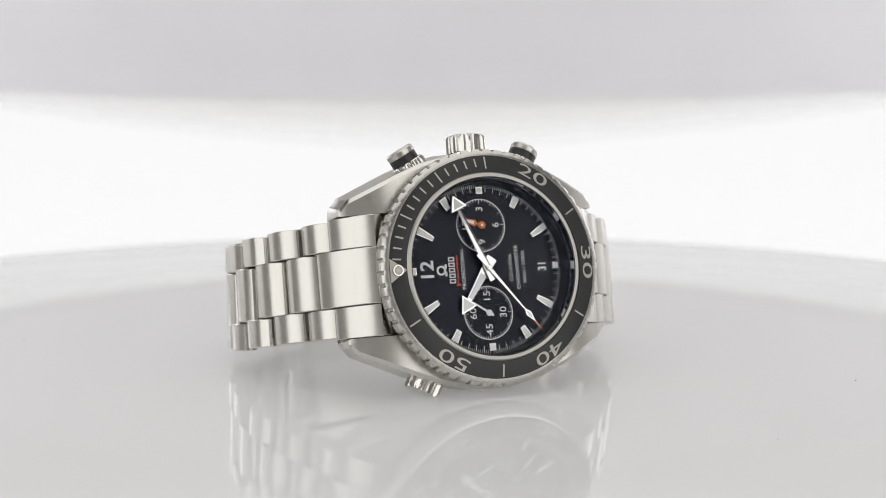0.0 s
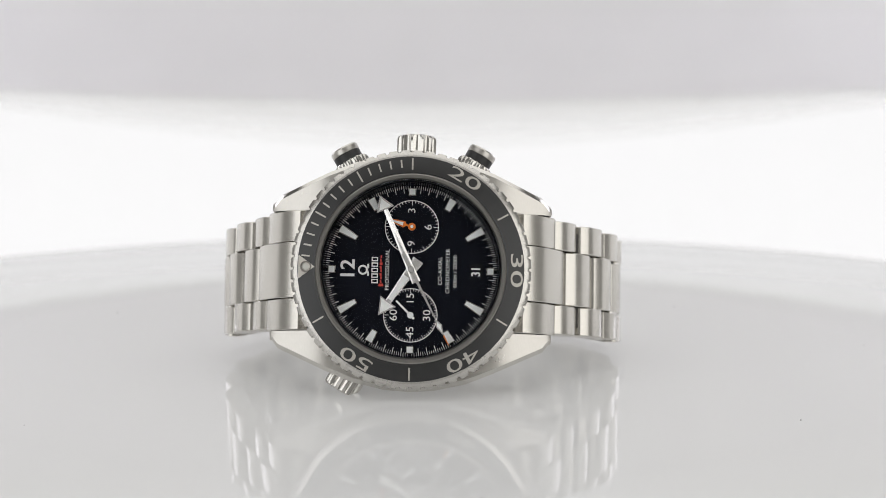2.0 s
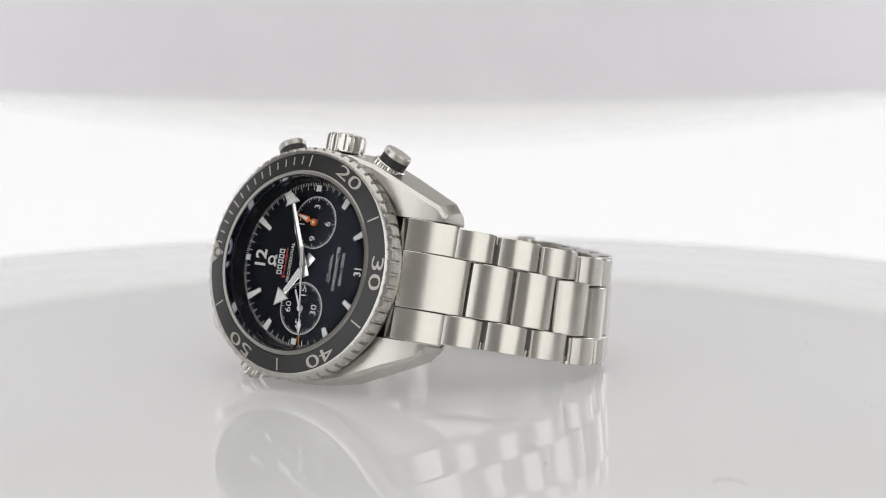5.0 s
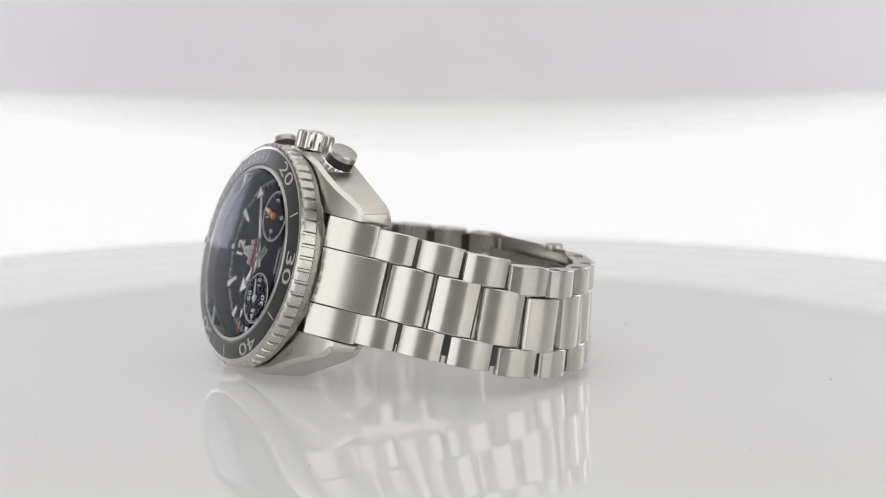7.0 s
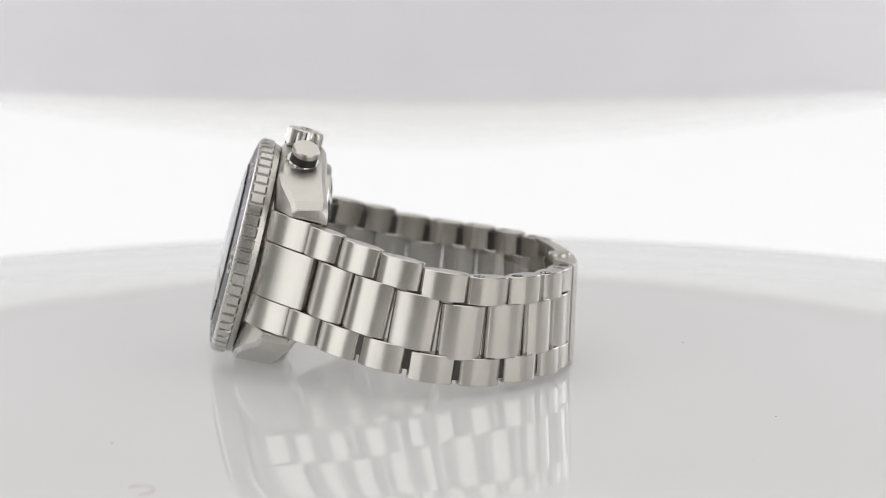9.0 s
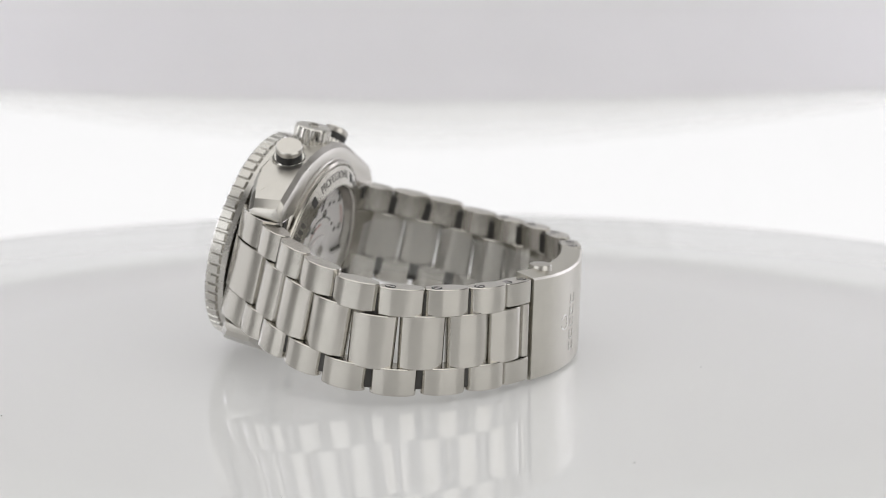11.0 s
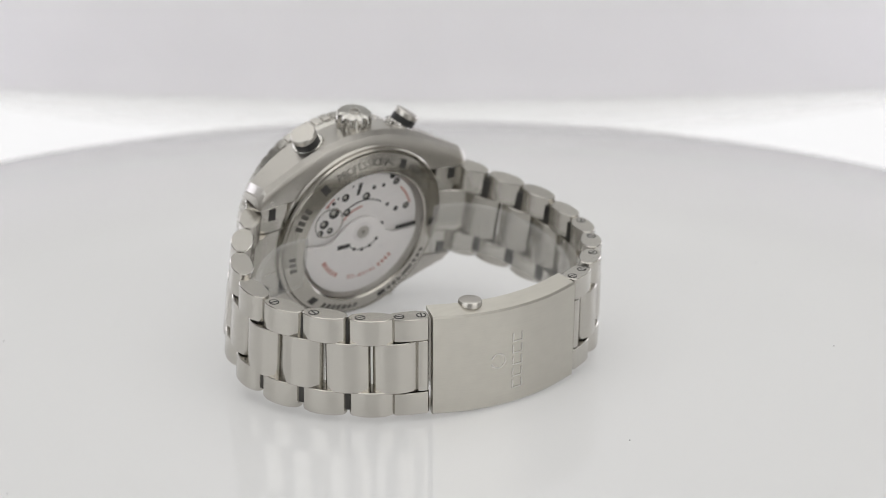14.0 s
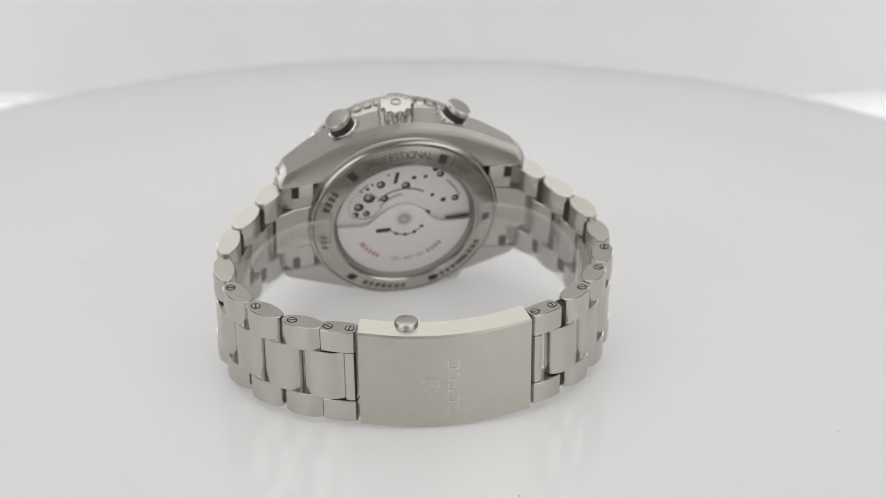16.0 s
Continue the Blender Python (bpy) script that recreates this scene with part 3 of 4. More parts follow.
def fluted(name, r, h, flutes, m, mat, parent, depth=0.35, dome=0.2, label="", waist=0.0):
    """A fluted knob along its own y from 0 to h."""
    bm = bmesh.new()
    n = flutes * 6
    rings = []
    for rr, y, d in ((r * 0.8, 0, 0), (r * 0.97, 0.25, depth * 0.4), (r, 0.6, depth), (r, h - 0.7, depth), (r * 0.95, h - 0.2, depth * 0.4), (r * 0.86, h, 0), (r * 0.4, h + dome * 0.8, 0)):
        ring = []
        for k in range(n):
            ph = k % 6
            q = rr - (d if ph in (0, 1) else d * 0.4 if ph in (2, 5) else 0)
            a = 2 * math.pi * k / n
            ring.append(bm.verts.new((q * math.cos(a), y, q * math.sin(a))))
        rings.append(ring)
    for a, b in zip(rings, rings[1:]):
        for k in range(n):
            bm.faces.new((a[k], a[(k + 1) % n], b[(k + 1) % n], b[k]))
    bm.faces.new(rings[-1])
    bm.faces.new(rings[0])
    for v in bm.verts:
        v.co = m @ v.co
    return part(name, bm, mat, parent, label, sharp=26)


def outward(angle, r, y):
    """A frame whose own y points out of the case at that angle from six towards three."""
    a = radians(angle)
    out = Vector((math.cos(a), 0, math.sin(a)))
    side = out.cross(Vector((0, 1, 0)))
    m = Matrix((Vector((0, 1, 0)), out, side)).transposed().to_4x4()
    m.translation = out * r + Vector((0, y, 0))
    return m


def knobs():
    m = outward(88.7, 22.6, 8.6)
    bm = bmesh.new()
    lathe(bm, [(2.6, -1), (2.6, 1.3)], 32, m)
    part("crown_tube", bm, POLISHED, WATCH)
    cr = fluted("crown", 3.95, 3.9, 12, outward(88.7, 23.0, 8.6), POLISHED, WATCH, 0.5, 0.15, "fluted steel winding crown")
    bm = bmesh.new()
    lathe(bm, [(0.85, 4.1), (0.85, 4.25), (1.2, 4.25), (1.2, 4.0)], 24, outward(88.7, 23.0, 8.6), closed=True)
    part("crown_emblem", bm, BRUSHED_CASE, cr, "plain raised ring")
    for ang in (60.5, 119.5):
        m = outward(ang, 22.6, 8.9)
        bm = bmesh.new()
        lathe(bm, [(2.75, -2.5), (2.75, 5.0), (0, 5.0)], 40, m)
        p = part("pusher", bm, RUBBER, WATCH, "chronograph pusher with black rubber band")
        fluted("pusher_collar", 3.6, 2.3, 14, outward(ang, 22.85, 8.9), POLISHED, p, 0.35, 0.0, "knurled steel collar")
        bm = bmesh.new()
        lathe(bm, [(0, 4.1), (2.75, 4.1), (2.82, 4.2), (2.82, 5.1), (2.6, 5.4), (0, 5.5)], 40, m)
        part("pusher_cap", bm, BRUSHED_CASE, p, "brushed steel cap")
    m = outward(239.5, 22.5, 9.0)
    fluted("helium_valve", 3.5, 4.2, 12, m, POLISHED, WATCH, 0.5, 0.1, "fluted steel valve crown the watch rests on")


def case_back():
    bm = bmesh.new()
    lathe(bm, [(20.2, 14.3), (20.2, 15.3), (19.9, 15.6), (19.5, 15.65), (19.4, 15.3), (19.2, 15.7), (15.9, 16.9), (15.4, 17.0), (15.1, 16.7), (15.1, 14.3)], 128, closed=True)
    cb = part("case_back", bm, [BACK_STEEL], WATCH, "brushed steel case back with glazed centre", sharp=20)

    def face(r):
        return 15.7 + (19.2 - r) * 0.3636
    # engraved ring lettering, one sign at a time

    def ring_word(text, a_mid, span, r=17.5, size=2.35):
        wide = [{"I": 0.5, "S": 0.95, "E": 0.92, "F": 0.88, "L": 0.85, "P": 0.98, "R": 1.0, "O": 1.2, "m": 1.3}.get(ch, 1.1) for ch in text]
        run = 0.0
        for ch, w in zip(text, wide):
            a = radians(a_mid + ((run + w / 2) / sum(wide) - 0.5) * span)
            run += w
            o = Vector((math.cos(a), 0, math.sin(a)))
            t = Vector((-math.sin(a), 0, math.cos(a)))
            words("engraved_letter", ch, size, (r * o.x, face(r) + 0.02, r * o.z), t, o + Vector((0, -0.36, 0)), ETCHED, cb, 0.015, 0.0, 1.0, 0.92)
    ring_word("PROFESSIONAL", 84.5, 47)
    ring_word("600m", 131, 19)
    for a in (50.5, 116, 182, 248, 310):
        bm = bmesh.new()
        prism(bm, [(16.6, -0.85), (18.4, -0.85), (18.4, 0.85), (16.6, 0.85)], -0.05, 0.06)
        rot = Matrix.Rotation(-radians(a), 4, "Y")
        for v in bm.verts:
            v.co.y += face(v.co.x)
            v.co = rot @ v.co
        part("key_notch", bm, HOLE, cb, "square dark key notch")
    for a0, n in ((18, 4), (205, 5), (222, 6), (270, 7), (345, 3)):
        bm = bmesh.new()
        for k in range(n):
            a = radians(a0 + k * 4.7)
            bar(bm, (16.8 * math.cos(a), 16.8 * math.sin(a)), (18.2 * math.cos(a), 18.2 * math.sin(a)), 0.85, 1.0, -0.03, 0.03)
        for v in bm.verts:
            v.co.y += face(math.hypot(v.co.x, v.co.z))
        part("engraved_bars", bm, ETCHED, cb, "row of plain engraved bars")
    bm = bmesh.new()
    lathe(bm, [(15.1, 16.2), (14.8, 16.55), (0, 16.6)], 96)
    g = part("back_crystal", bm, BACK_GLASS, cb, "clear display back")
    g.visible_shadow = False
    movement(cb)
    for ob in cb.children_recursive:
        if ob.type == "MESH":
            ob.data.transform(BACK)
    cb.data.transform(BACK)


BACK = Matrix.Translation((-0.5 * MM, 0, -0.6 * MM)) @ Matrix.Diagonal((1.06, 1, 1.06, 1))


def movement(cb):
    def disc(name, r, y0, y1, x, z, mat, parent, n=24, label=""):
        bm = bmesh.new()
        lathe(bm, [(0, y0), (r, y0), (r, y1 - 0.05), (r - 0.05, y1), (0, y1)], n, Matrix.Translation((x, 0, z)))
        return part(name, bm, mat, parent, label)
    base = disc("movement_plate", 15.2, 13.2, 14.6, 0, 0, PLATE, cb, 96, "pale rhodium movement under the glass")
    bm = bmesh.new()
    lathe(bm, [(15.15, 14.5), (15.15, 16.2), (14.3, 15.1), (14.3, 14.5)], 96, closed=True)
    part("movement_ring", bm, BRUSHED_CASE, base, "dark ring round the movement")
    # rotor: lower half with a swung upper edge (seen from the back, -x is to the right)
    edge = [(14.2, -0.3), (11.5, -0.5), (9.3, -0.9), (7.5, -0.4), (5.5, 1.7), (3.4, 3.4), (1.2, 4.2), (-1.2, 4.1), (-3.2, 3.2), (-4.8, 1.4), (-6.0, -0.4), (-8.0, -1.4), (-11, -1.5), (-14.1, -1.4)]
    low = [(14.2 * math.cos(radians(a)), 14.2 * math.sin(radians(a))) for a in range(186, 356, 6)]
    bm = bmesh.new()
    prism(bm, edge + low, 15.1, 15.6)
    rot = part("winding_rotor", bm, ROTOR, base, "half-round rhodium winding rotor")
    disc("rotor_bearing", 2.3, 15.5, 15.75, 0, 0.6, PLATE, rot, 32, "round ball bearing")
    disc("rotor_bearing", 1.5, 15.7, 15.85, 0, 0.6, BRUSHED_CASE, rot, 32)
    disc("rotor_bearing", 0.5, 15.8, 15.95, 0, 0.6, POLISHED, rot, 16)
    bm = bmesh.new()
    ring_arc(bm, 4.3, 0.2, 215, 325, 15.55, 15.64, 20, -0.3, 0.5)
    for a in (215, 243, 270, 297, 325):
        lathe(bm, [(0.0, 15.66), (0.42, 15.66), (0.42, 15.5)], 12, Matrix.Translation((-0.3 + 4.3 * math.cos(radians(a)), 0, 0.5 + 4.3 * math.sin(radians(a)))))
    part("rotor_groove", bm, HOLE, rot, "dark scalloped groove")
    bm = bmesh.new()
    prism(bm, [(3.2, -2.6), (6.0, -2.6), (6.0, -1.6), (3.2, -1.6)], 15.5, 15.66)
    part("rotor_slot", bm, HOLE, rot, "dark slot")

    def letters(text, a_mid, step, r):
        for k, ch in enumerate(text):
            a = radians(a_mid - (k - (len(text) - 1) / 2) * step)
            o = Vector((math.cos(a), 0, math.sin(a)))
            t = Vector((math.sin(a), 0, -math.cos(a)))
            words("rotor_letter", ch, 1.35, (r * o.x, 15.62, r * o.z), t, -o, RED_FILL, rot, 0.01, 0.02)
    letters("CO-AXIAL", 264, 5.2, 10.4)
    for a0, n in ((303, 5), (330, 1), (222, 4)):
        bm = bmesh.new()
        for k in range(n):
            a = radians(a0 + k * 5.6)
            bar(bm, (9.9 * math.cos(a), 9.9 * math.sin(a)), (10.9 * math.cos(a), 10.9 * math.sin(a)), 0.6, 0.7, 15.58, 15.63)
        part("rotor_bars", bm, RED_FILL, rot, "plain red engraved bars")
    # bridge with balance, screws, jewels and red arcs above the rotor
    bm = bmesh.new()
    prism(bm, arc_pts(14.0, 8, 172, 40) + [(-9, 1.6), (0, 3.0), (9, 1.6)], 14.55, 14.9)
    part("bridge", bm, PLATE, base, "striped rhodium bridge")
    for x, z, r in ((9.6, 4.2, 1.05), (7.4, 6.4, 1.3), (10.4, 2.2, 0.8), (8.0, 2.4, 0.75), (7.8, 8.8, 0.45), (5.0, 9.6, 0.95), (4.2, 5.9, 0.9), (6.8, 9.8, 0.3), (-0.3, 8.8, 0.95),
                    (-2.0, 10.6, 0.5), (-4.4, 10.6, 0.45), (-6.0, 5.6, 0.45), (-7.6, 10.9, 0.8), (-8.4, 4.0, 0.6), (-11.0, 4.2, 0.8), (-5.2, 1.0, 0.55), (3.4, 11.9, 0.25), (9.0, 8.2, 0.25), (-6.5, 12.4, 0.7)):
        j = disc("jewel_hole", r, 14.85, 14.97, x, z, HOLE, base, 18, "dark hole in the bridge")
        if r > 0.7:
            disc("screw_head", r * 0.42, 14.95, 15.05, x + 0.25 * r, z + 0.2 * r, BRUSHED_CASE, j, 14)
    bm = bmesh.new()
    lathe(bm, [(3.2, 14.9), (3.2, 15.0), (3.5, 15.0), (3.5, 14.9)], 40, Matrix.Translation((8.4, 0, 4.3)), closed=True)
    part("balance_wheel", bm, POLISHED, base, "polished balance rim")
    bm = bmesh.new()
    prism(bm, [(1.6, 9.6), (2.4, 9.6), (1.9, 12.4), (1.1, 12.4)], 14.9, 14.98)
    part("bridge_slot", bm, HOLE, base)
    bm = bmesh.new()
    prism(bm, [(-9.0, -0.5), (-14.0, -0.35), (-14.0, -1.0), (-9.0, -1.1)], 15.0, 15.3)
    part("bridge_shadow_gap", bm, GAP_SHADE_STEEL, base)
    for r, a0, a1 in ((6.0, 95, 135), (6.0, 70, 84), (6.0, 30, 60), (12.8, 22, 46), (12.6, 128, 140)):
        bm = bmesh.new()
        ring_arc(bm, r, 0.42, a0 if r < 10 else 180 - a1, a1 if r < 10 else 180 - a0, 14.9, 14.96, 12, 0, 0.6 if r < 10 else 0)
        for v in bm.verts:
            v.co.x = -v.co.x if r < 10 and a0 > 90 else v.co.x
        part("red_engraving", bm, RED_FILL, base, "faded red engraved line")
    bm = bmesh.new()
    ring_arc(bm, 7.4, 0.25, 40, 125, 14.9, 15.0, 20, 0, 0.6)
    part("bridge_groove", bm, GAP_SHADE_STEEL, base)


# ---- bracelet ----
EAST = [(27.2, 12.8), (29.6, 16.0), (34.6, 21.6), (38.8, 28.0), (41.6, 36.0), (41.8, 43.2), (39.4, 50.4), (35.2, 57.0), (29.1, 62.5), (22.3, 66.2), (18.8, 67.5)]
WEST = [(-27.0, 12.8), (-29.3, 17.4), (-33.4, 24.2), (-36.7, 32.4), (-37.5, 41.3), (-36.2, 48.4), (-32.1, 56.3), (-26.5, 62.6), (-19.9, 67.2), (-14.5, 69.2)]


def dense(pts):
    out = []
    p = [Vector(q) for q in pts]
    p = [2 * p[0] - p[1]] + p + [2 * p[-1] - p[-2]]
    for i in range(1, len(p) - 2):
        for k in range(20):
            u = k / 20
            a, b, c, d = p[i - 1:i + 3]
            out.append(0.5 * (2 * b + (c - a) * u + (2 * a - 5 * b + 4 * c - d) * u * u + (3 * b - a - 3 * c + d) * u ** 3))
    out.append(p[-2])
    return out


def along(line, s):
    for a, b in zip(line, line[1:]):
        step = (b - a).length
        if s <= step:
            return a + (b - a) * (s / step), (b - a).normalized()
        s -= step
    return line[-1], (line[-1] - line[-2]).normalized()


def length_of(line):
    return sum((b - a).length for a, b in zip(line, line[1:]))


def rise(y):
    return max(0.0, y - 44) * 0.196


def seat(p, t, flip):
    """The frame of a link: x along the band, y outward, z up its width. The band leans back towards the clasp."""
    k = min(1.0, max(0.0, (p.y - 24) / 36))
    up = Vector((0, -0.225 * k, 1)).normalized()
    tan = Vector((t.x, t.y, 0))
    tan = (tan - up * tan.dot(up)).normalized()
    out = up.cross(tan) * flip
    tan = tan * flip
    m = Matrix((tan, out, up)).transposed().to_4x4()
    m.translation = Vector((p.x, p.y, rise(p.y))) * MM
    return m


def lens(length, thick, crown):
    h = length / 2
    o = []
    for k in range(7):
        u = -1 + k / 3
        o.append((u * (h - 0.35), thick / 2 - crown * (0.65 * u * u + 0.35 * u ** 6)))
    o += [(h - 0.05, thick / 2 - crown - 0.55), (h, 0.1), (h - 0.1, -thick / 2 + crown + 0.4)]
    for k in range(5):
        u = 1 - k / 2
        o.append((u * (h - 0.5), -thick / 2 + crown * 0.8 * u * u))
    o += [(-h + 0.1, -thick / 2 + crown + 0.4), (-h, 0.1), (-h + 0.05, thick / 2 - crown - 0.55)]
    return o


def link_mesh(name, length, thick, crown, z0, z1):
    bm = bmesh.new()
    prism(bm, lens(length, thick, crown), z0, z1, "xy", chamfer=0.16)
    return mesh_of(name, bm, BRUSHED, sharp=26)


def screw_mesh():
    bm = bmesh.new()
    lathe(bm, [(0, 0.05), (0.75, 0.05), (0.82, -0.1)], 20, Matrix.Rotation(radians(90), 4, "X"), mi=0)
    lathe(bm, [(0.8, -0.05), (0.8, 0.07), (0.98, 0.07), (0.98, -0.05)], 20, Matrix.Rotation(radians(90), 4, "X"), closed=True, mi=1)
    prism(bm, [(-0.85, -0.15), (0.85, -0.15), (0.85, 0.15), (-0.85, 0.15)], 0.03, 0.075, "xy", mi=1)
    return mesh_of("screw", bm, [POLISHED, HOLE])


def bracelet():
    outer = link_mesh("outer_link", 8.22, 4.6, 1.25, 5.45, 11.2)
    lower = link_mesh("outer_link", 8.22, 4.6, 1.25, -11.2, -5.45)
    middle = link_mesh("centre_link", 8.16, 4.5, 1.2, -5.3, 5.3)
    pin = link_mesh("joint_bar", 4.2, 2.2, 0.2, -9.5, 9.5)
    pin.materials.clear()
    pin.materials.append(GAP_SHADE_STEEL)
    screw = screw_mesh()

    def put(name, me, m, parent=WATCH):
        ob = new(name, me)
        ob.parent = parent
        ob.matrix_basis = m
        return ob
    for pts, flip in ((EAST, -1), (WEST, 1)):
        line = dense(pts)
        total = length_of(line)
        first, last = 3.9, total - (11.5 if flip < 0 else 13.3)
        pitch = (last - first) / 6
        fit_x = pitch / 8.42
        for k in range(7):
            p, t = along(line, first + k * pitch)
            m = seat(p, t, flip)
            w = 1.0 - 0.085 * k / 6
            size = Matrix.Diagonal((fit_x, 1, w, 1))
            for me in (outer, lower):
                ob = put("outer_link", me, m @ size)
                if k > 3 and me is outer:
                    put("screw", screw, Matrix.Translation((2.0 * MM * (1 if flip < 0 else -1), 0.3 * MM, 11.2 * MM)) @ Matrix.Rotation(k * 1.3 + flip, 4, "Z"), ob)
            p2, t2 = along(line, first + (k + 0.5) * pitch)
            put("joint_bar", pin, seat(p2, t2, flip) @ Matrix.Translation((0, -0.3 * MM, 0)))
            put("centre_link", middle, seat(p2, t2, flip) @ Matrix.Diagonal((fit_x, 1, 1, 1)))
        p0, t0 = along(line, first - 0.55 * pitch)
        put("joint_bar", pin, seat(p0, t0, flip) @ Matrix.Translation((0, -0.4 * MM, 0)))
        # end piece between the lugs
        s = -flip
        for z0, z1, far in ((-5.35, 5.35, 1), (5.5, 11.55, 0), (-11.55, -5.5, 0)):
            o = [(19.8, 5.5), (21.6, 4.9), (23.6, 5.9), (26.0, 8.3), (28.0, 11.1), (28.3, 12.4), (26.6, 14.6), (24.5, 15.3), (19.8, 14.6)]
            if far:
                o = [(19.8, 5.4), (21.6, 4.75), (23.7, 5.7), (26.2, 8.1), (28.4, 11.0), (30.0, 13.6), (30.2, 14.6), (28.4, 17.0), (26.5, 16.6), (24.0, 15.3), (19.8, 14.6)]
            bm = bmesh.new()
            prism(bm, [(s * x, y) for x, y in o], z0, z1, "xy", chamfer=0.12)
            part("end_link", bm, BRUSHED, WATCH, sharp=26)
        for a in (1, -1):
            bm = bmesh.new()
            prism(bm, [(s * 23.0, a * 8.6), (s * 24.6, a * 8.6), (s * 24.6, a * 11.3), (s * 23.0, a * 11.3)], 15.0, 15.45)
            part("spring_bar_notch", bm, HOLE, WATCH, "dark spring bar notch")
    clasp(screw)


def clasp(screw):
    """The folding clasp: a bowed cover with side walls, end pieces, buttons and the inner blade."""
    bow = dense([(18.9, 67.4), (11.0, 69.8), (2.5, 71.0), (-6.0, 70.8), (-14.5, 69.2)])
    n = len(bow)
    up = Vector((0, -0.22, 0.9755))

    def frame_at(p):
        return Vector((p.x, p.y, 4.75))
    half = 10.4
    bm = bmesh.new()
    rings = []
    for i in range(0, n, 4):
        p = bow[i]
        a, b = bow[max(0, i - 1)], bow[min(n - 1, i + 1)]
        t = (b - a).normalized()
        out = Vector((t.y, -t.x, 0))
        if out.y < 0:
            out = -out
        c = frame_at(p)
        sec = [(2.0, half - 0.35), (1.65, half), (-2.4, half), (-2.4, half - 1.0), (0.6, half - 1.0), (0.6, -half + 1.0), (-2.4, -half + 1.0), (-2.4, -half), (1.65, -half), (2.0, -half + 0.35)]
        rings.append([bm.verts.new(c + out * q + up * z) for q, z in sec])
    k = len(rings[0])
    for a, b in zip(rings, rings[1:]):
        for j in range(k):
            bm.faces.new((a[j], a[(j + 1) % k], b[(j + 1) % k], b[j]))
    for r in (rings[0], rings[-1]):
        bm.faces.new((r[0], r[1], r[4], r[5], r[8], r[9]))
        bm.faces.new((r[1], r[2], r[3], r[4]))
        bm.faces.new((r[5], r[6], r[7], r[8]))
    cover = part("clasp_cover", bm, SATIN, WATCH, "brushed steel folding clasp cover")
    # blade folded beneath
    bm = bmesh.new()
    rings = []
    for i in range(6, n - 6, 4):
        p = bow[i]
        c = frame_at(p)
        rings.append([bm.verts.new(c + Vector((0, q, 0)) + up * z) for q, z in ((-1.2, 7.0), (-4.6, 7.0), (-4.6, -7.0), (-1.2, -7.0))])
    for a, b in zip(rings, rings[1:]):
        for j in range(4):
            bm.faces.new((a[j], a[(j + 1) % 4], b[(j + 1) % 4], b[j]))
    bm.faces.new(rings[0])
    bm.faces.new(rings[-1])
    part("clasp_blade", bm, BRUSHED, WATCH, "inner folding blade")
    # push buttons
    base = Vector((9.6, 69.2, 4.75))
    for s, h in ((1, 0.8), (-1, 2.4)):
        m = Matrix((Vector((1, 0, 0)), up * s, Vector((1, 0, 0)).cross(up * s))).transposed().to_4x4()
        m.translation = base + up * (s * half) + Vector((0, -1.2, 0))
        bm = bmesh.new()
        lathe(bm, [(2.35, -0.6), (2.35, h - 0.4), (2.2, h - 0.1), (1.9, h), (0, h + 0.02)], 36, m)
        part("clasp_button", bm, BRUSHED_CASE, cover, "polished round release button")
    # end pieces with screws, one at either end
    for x0, x1, y0, y1, flip in ((19.25, 25.8, 67.4, 64.3, -1), (-14.7, -21.4, 69.2, 66.3, 1)):
        p = Vector(((x0 + x1) / 2, (y0 + y1) / 2))
        t = Vector((x1 - x0, y1 - y0)).normalized() * (-1)
        m = seat(p, t, flip)
        m.translation.z = (rise(p.y) + 0.0) * MM
        length = math.hypot(x1 - x0, y1 - y0)
        for z0, z1 in ((5.5, 10.15), (-10.15, -5.5)):
            bm = bmesh.new()
            prism(bm, lens(length, 4.3, 0.35), z0, z1, "xy", chamfer=0.16)
            ob = part("clasp_end_link", bm, BRUSHED, WATCH, sharp=26)
            ob.matrix_basis = m
            if z0 > 0:
                for dx in (-2.2, 2.1):
                    sc = new("screw", screw)
                    sc.parent = ob
                    sc.matrix_basis = Matrix.Translation((dx * MM, 0.2 * MM, 10.15 * MM)) @ Matrix.Rotation(dx + 0.6, 4, "Z")
        bm = bmesh.new()
        prism(bm, lens(2.5, 3.8, 0.2), -5.35, 5.35, "xy", chamfer=0.12)
        for v in bm.verts:
            v.co.x += -2.3 if flip < 0 else 2.3
        ob = part("clasp_tongue", bm, BRUSHED, WATCH, sharp=26)
        ob.matrix_basis = m
    # maker's mark on the cover, as plain raised shapes
    bm = bmesh.new()
    for k in range(5):
        z0 = -6.8 + k * 2.1
        for x0, x1, a, b in ((-2.2, -1.95, 0, 1.6), (-0.55, -0.3, 0, 1.6), (-1.95, -0.55, 0, 0.25)):
            prism(bm, [(x0, z0 + a), (x1, z0 + a), (x1, z0 + b), (x0, z0 + b)], 2.0, 2.16)
    ring_arc(bm, 1.25, 0.28, 20, 340, 2.0, 2.16, 20, 2.2, -1.2)
    for v in bm.verts:
        q = Vector((v.co.x * 1.3 + 3.0, v.co.y, v.co.z * 1.2 + 1.0))
        v.co = Vector((q.x, 71.05 - 0.012 * q.x * q.x, 4.75)) + Vector((0, 1, 0)) * (q.y - 0.02) + up * q.z
    part("clasp_mark", bm, POLISHED, cover, "plain raised emblem and blocks")


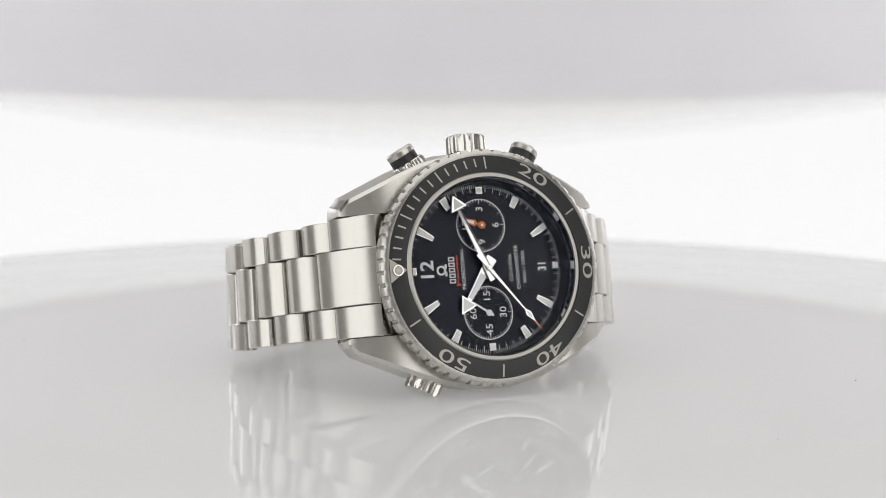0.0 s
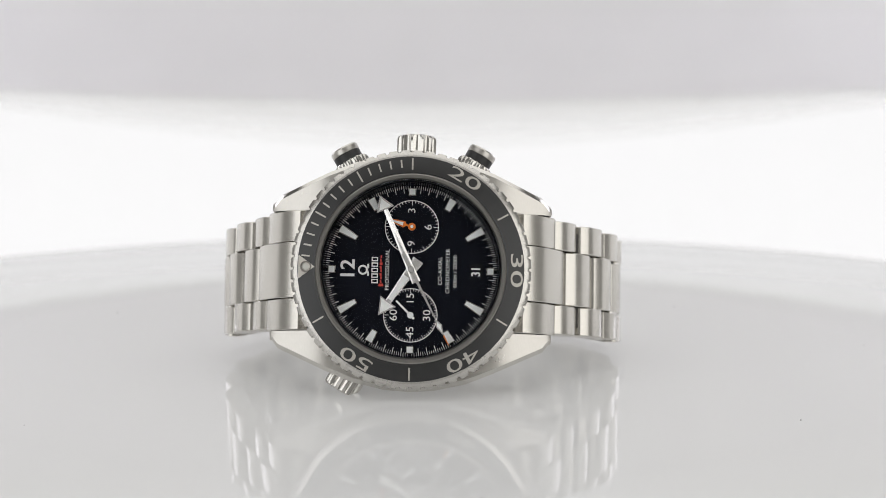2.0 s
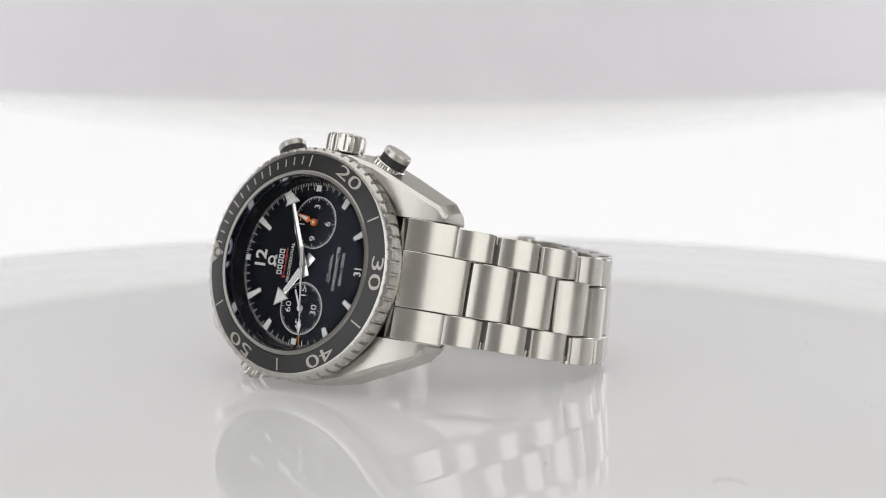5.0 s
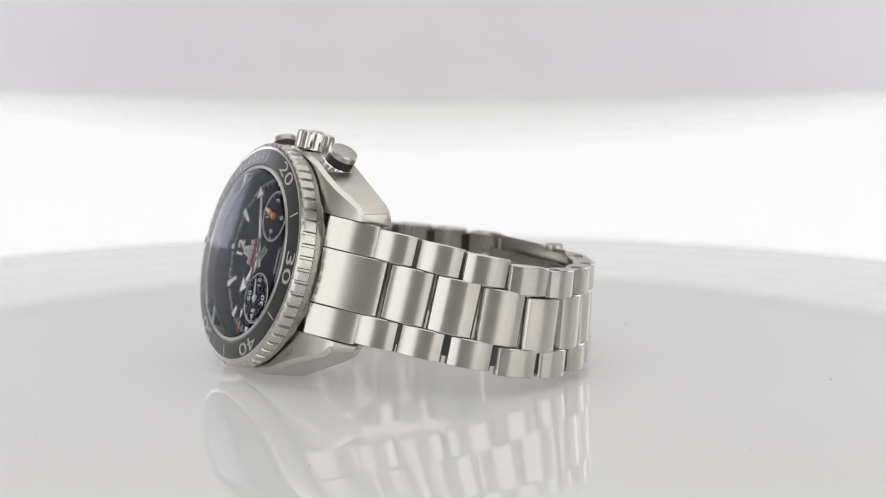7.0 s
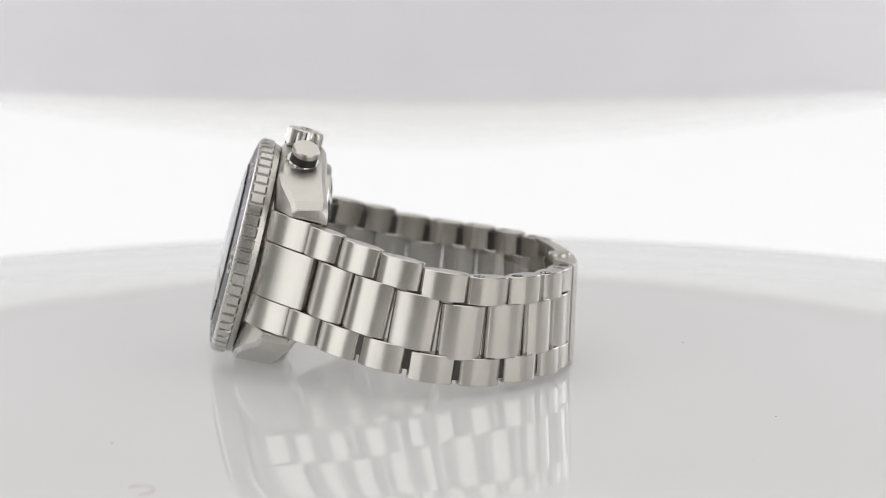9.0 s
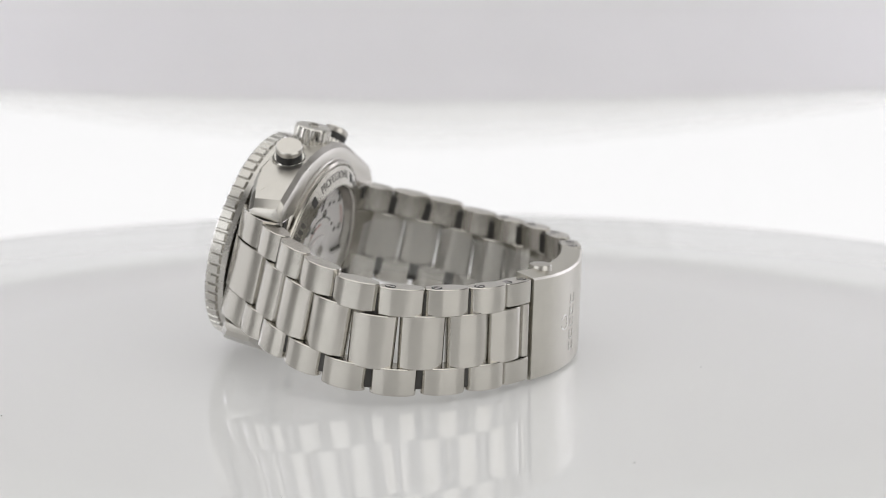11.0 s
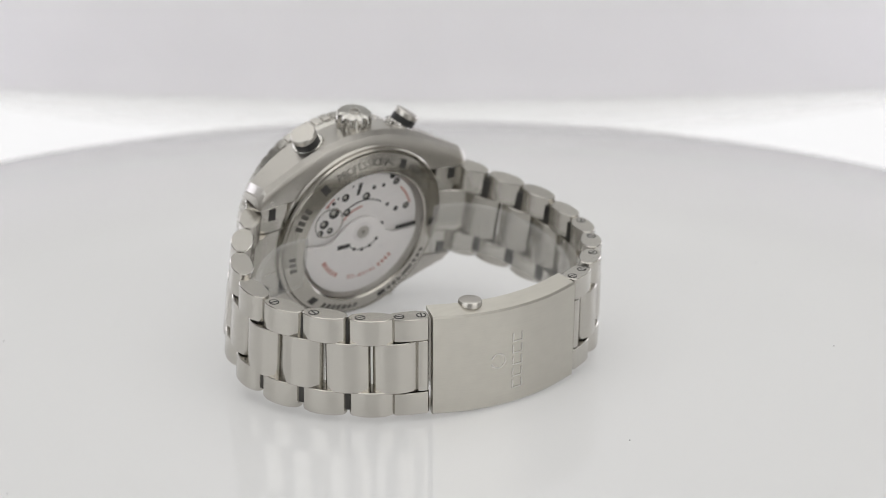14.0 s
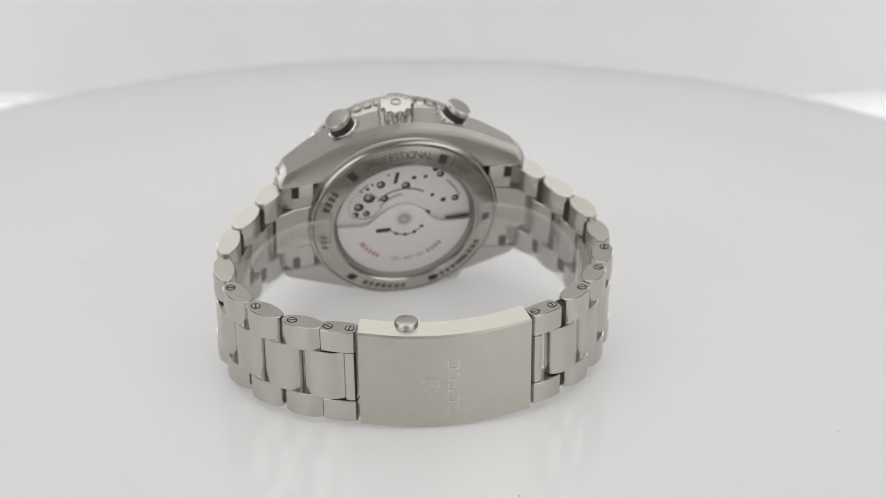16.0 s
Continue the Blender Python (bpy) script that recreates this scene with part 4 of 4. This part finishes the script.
def holder():
    """A clear plastic C-shaped band that keeps the bracelet open from inside."""
    pts = [(17.2, 19.6), (24.0, 20.2), (30.0, 23.6), (35.0, 29.6), (37.4, 37.0), (37.4, 43.0), (35.2, 49.0), (31.2, 55.0), (25.5, 59.4), (18.0, 62.4), (8.0, 63.6), (0.0, 64.0),
           (-8.0, 63.8), (-15.5, 62.6), (-22.8, 59.4), (-28.0, 53.8), (-31.8, 47.0), (-33.2, 40.5), (-32.4, 33.0), (-29.4, 26.0), (-25.0, 21.8), (-21.0, 20.1), (-17.0, 19.6)]
    line = dense(pts)[::4]
    bm = bmesh.new()
    rings = []
    for i, p in enumerate(line):
        a, b = line[max(0, i - 1)], line[min(len(line) - 1, i + 1)]
        t = (b - a).normalized()
        out = Vector((t.y, -t.x))
        lean = -0.2 * min(1.0, max(0.0, (p.y - 24) / 36))
        zc = -1.2 + rise(p.y) * 0.85
        rings.append([bm.verts.new((p.x + out.x * q, p.y + out.y * q + lean * z, zc + z)) for q, z in ((0.6, 6.0), (0.6, -6.0), (-0.6, -6.0), (-0.6, 6.0))])
    for a, b in zip(rings, rings[1:]):
        for j in range(4):
            bm.faces.new((a[j], a[(j + 1) % 4], b[(j + 1) % 4], b[j])).material_index = j % 2
    bm.faces.new(rings[0]).material_index = 1
    bm.faces.new(rings[-1]).material_index = 1
    ob = new("bracelet_holder", mesh_of("bracelet_holder", bm, [CLEAR, CLEAR_EDGE]))
    return tagged(ob, "clear plastic C-shaped band inside the steel bracelet", "holder")


CASE = case()
BEZEL = bezel()
bezel_scale(BEZEL)
dial()
SECONDS, SMALL = pointers()
crystal()
knobs()
case_back()
bracelet()
HOLDER = holder()

# ---- movement: the disc turns with the watch, the arm carries camera and backdrop ----
LIE = Matrix(((0.9935, -0.1130, -0.0116, 0.0032261), (0.1123, 0.9610, 0.2528, -0.0384725), (-0.0174, -0.2524, 0.9675, 0.0140882 + PIVOT), (0, 0, 0, 1)))
DRIFT = ((0, -0.09), (1, 0.02), (2, 0.07), (3, 0.14), (4, 0.3), (6.5, -0.25), (7.5, -0.41), (8.5, -0.24), (10, -0.01), (12.5, 0.16), (13.5, 0.2), (14.5, 0.05), (16, -0.12))


def heading(t):
    """The turn of the disc in degrees: nearly even, with the drive's slight unevenness."""
    for (a, u), (b, v) in zip(DRIFT, DRIFT[1:]):
        if a <= t <= b:
            return 17.70 - 11.9655 * t + u + (v - u) * (t - a) / (b - a)
    return 17.70 - 11.9655 * t


def motions():
    spin = [(0.5 * k, Matrix.Rotation(radians(heading(0.5 * k)), 4, "Z")) for k in range(33)]
    walk(DISC, spin)
    walk(WATCH, [(t, m @ LIE) for t, m in spin])
    walk(HOLDER, [(t, m @ LIE) for t, m in spin])
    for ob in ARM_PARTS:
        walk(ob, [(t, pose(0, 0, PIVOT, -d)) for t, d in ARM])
    walk(SECONDS, [(t, Matrix.Rotation(radians(50.8 + 6.0 * t), 4, "Y")) for t in range(17)])
    walk(SMALL, [(t, Matrix.Translation((0, 0, -8.6 * MM)) @ Matrix.Rotation(radians(-147.2 + 6.0 * t), 4, "Y")) for t in range(17)])


motions()
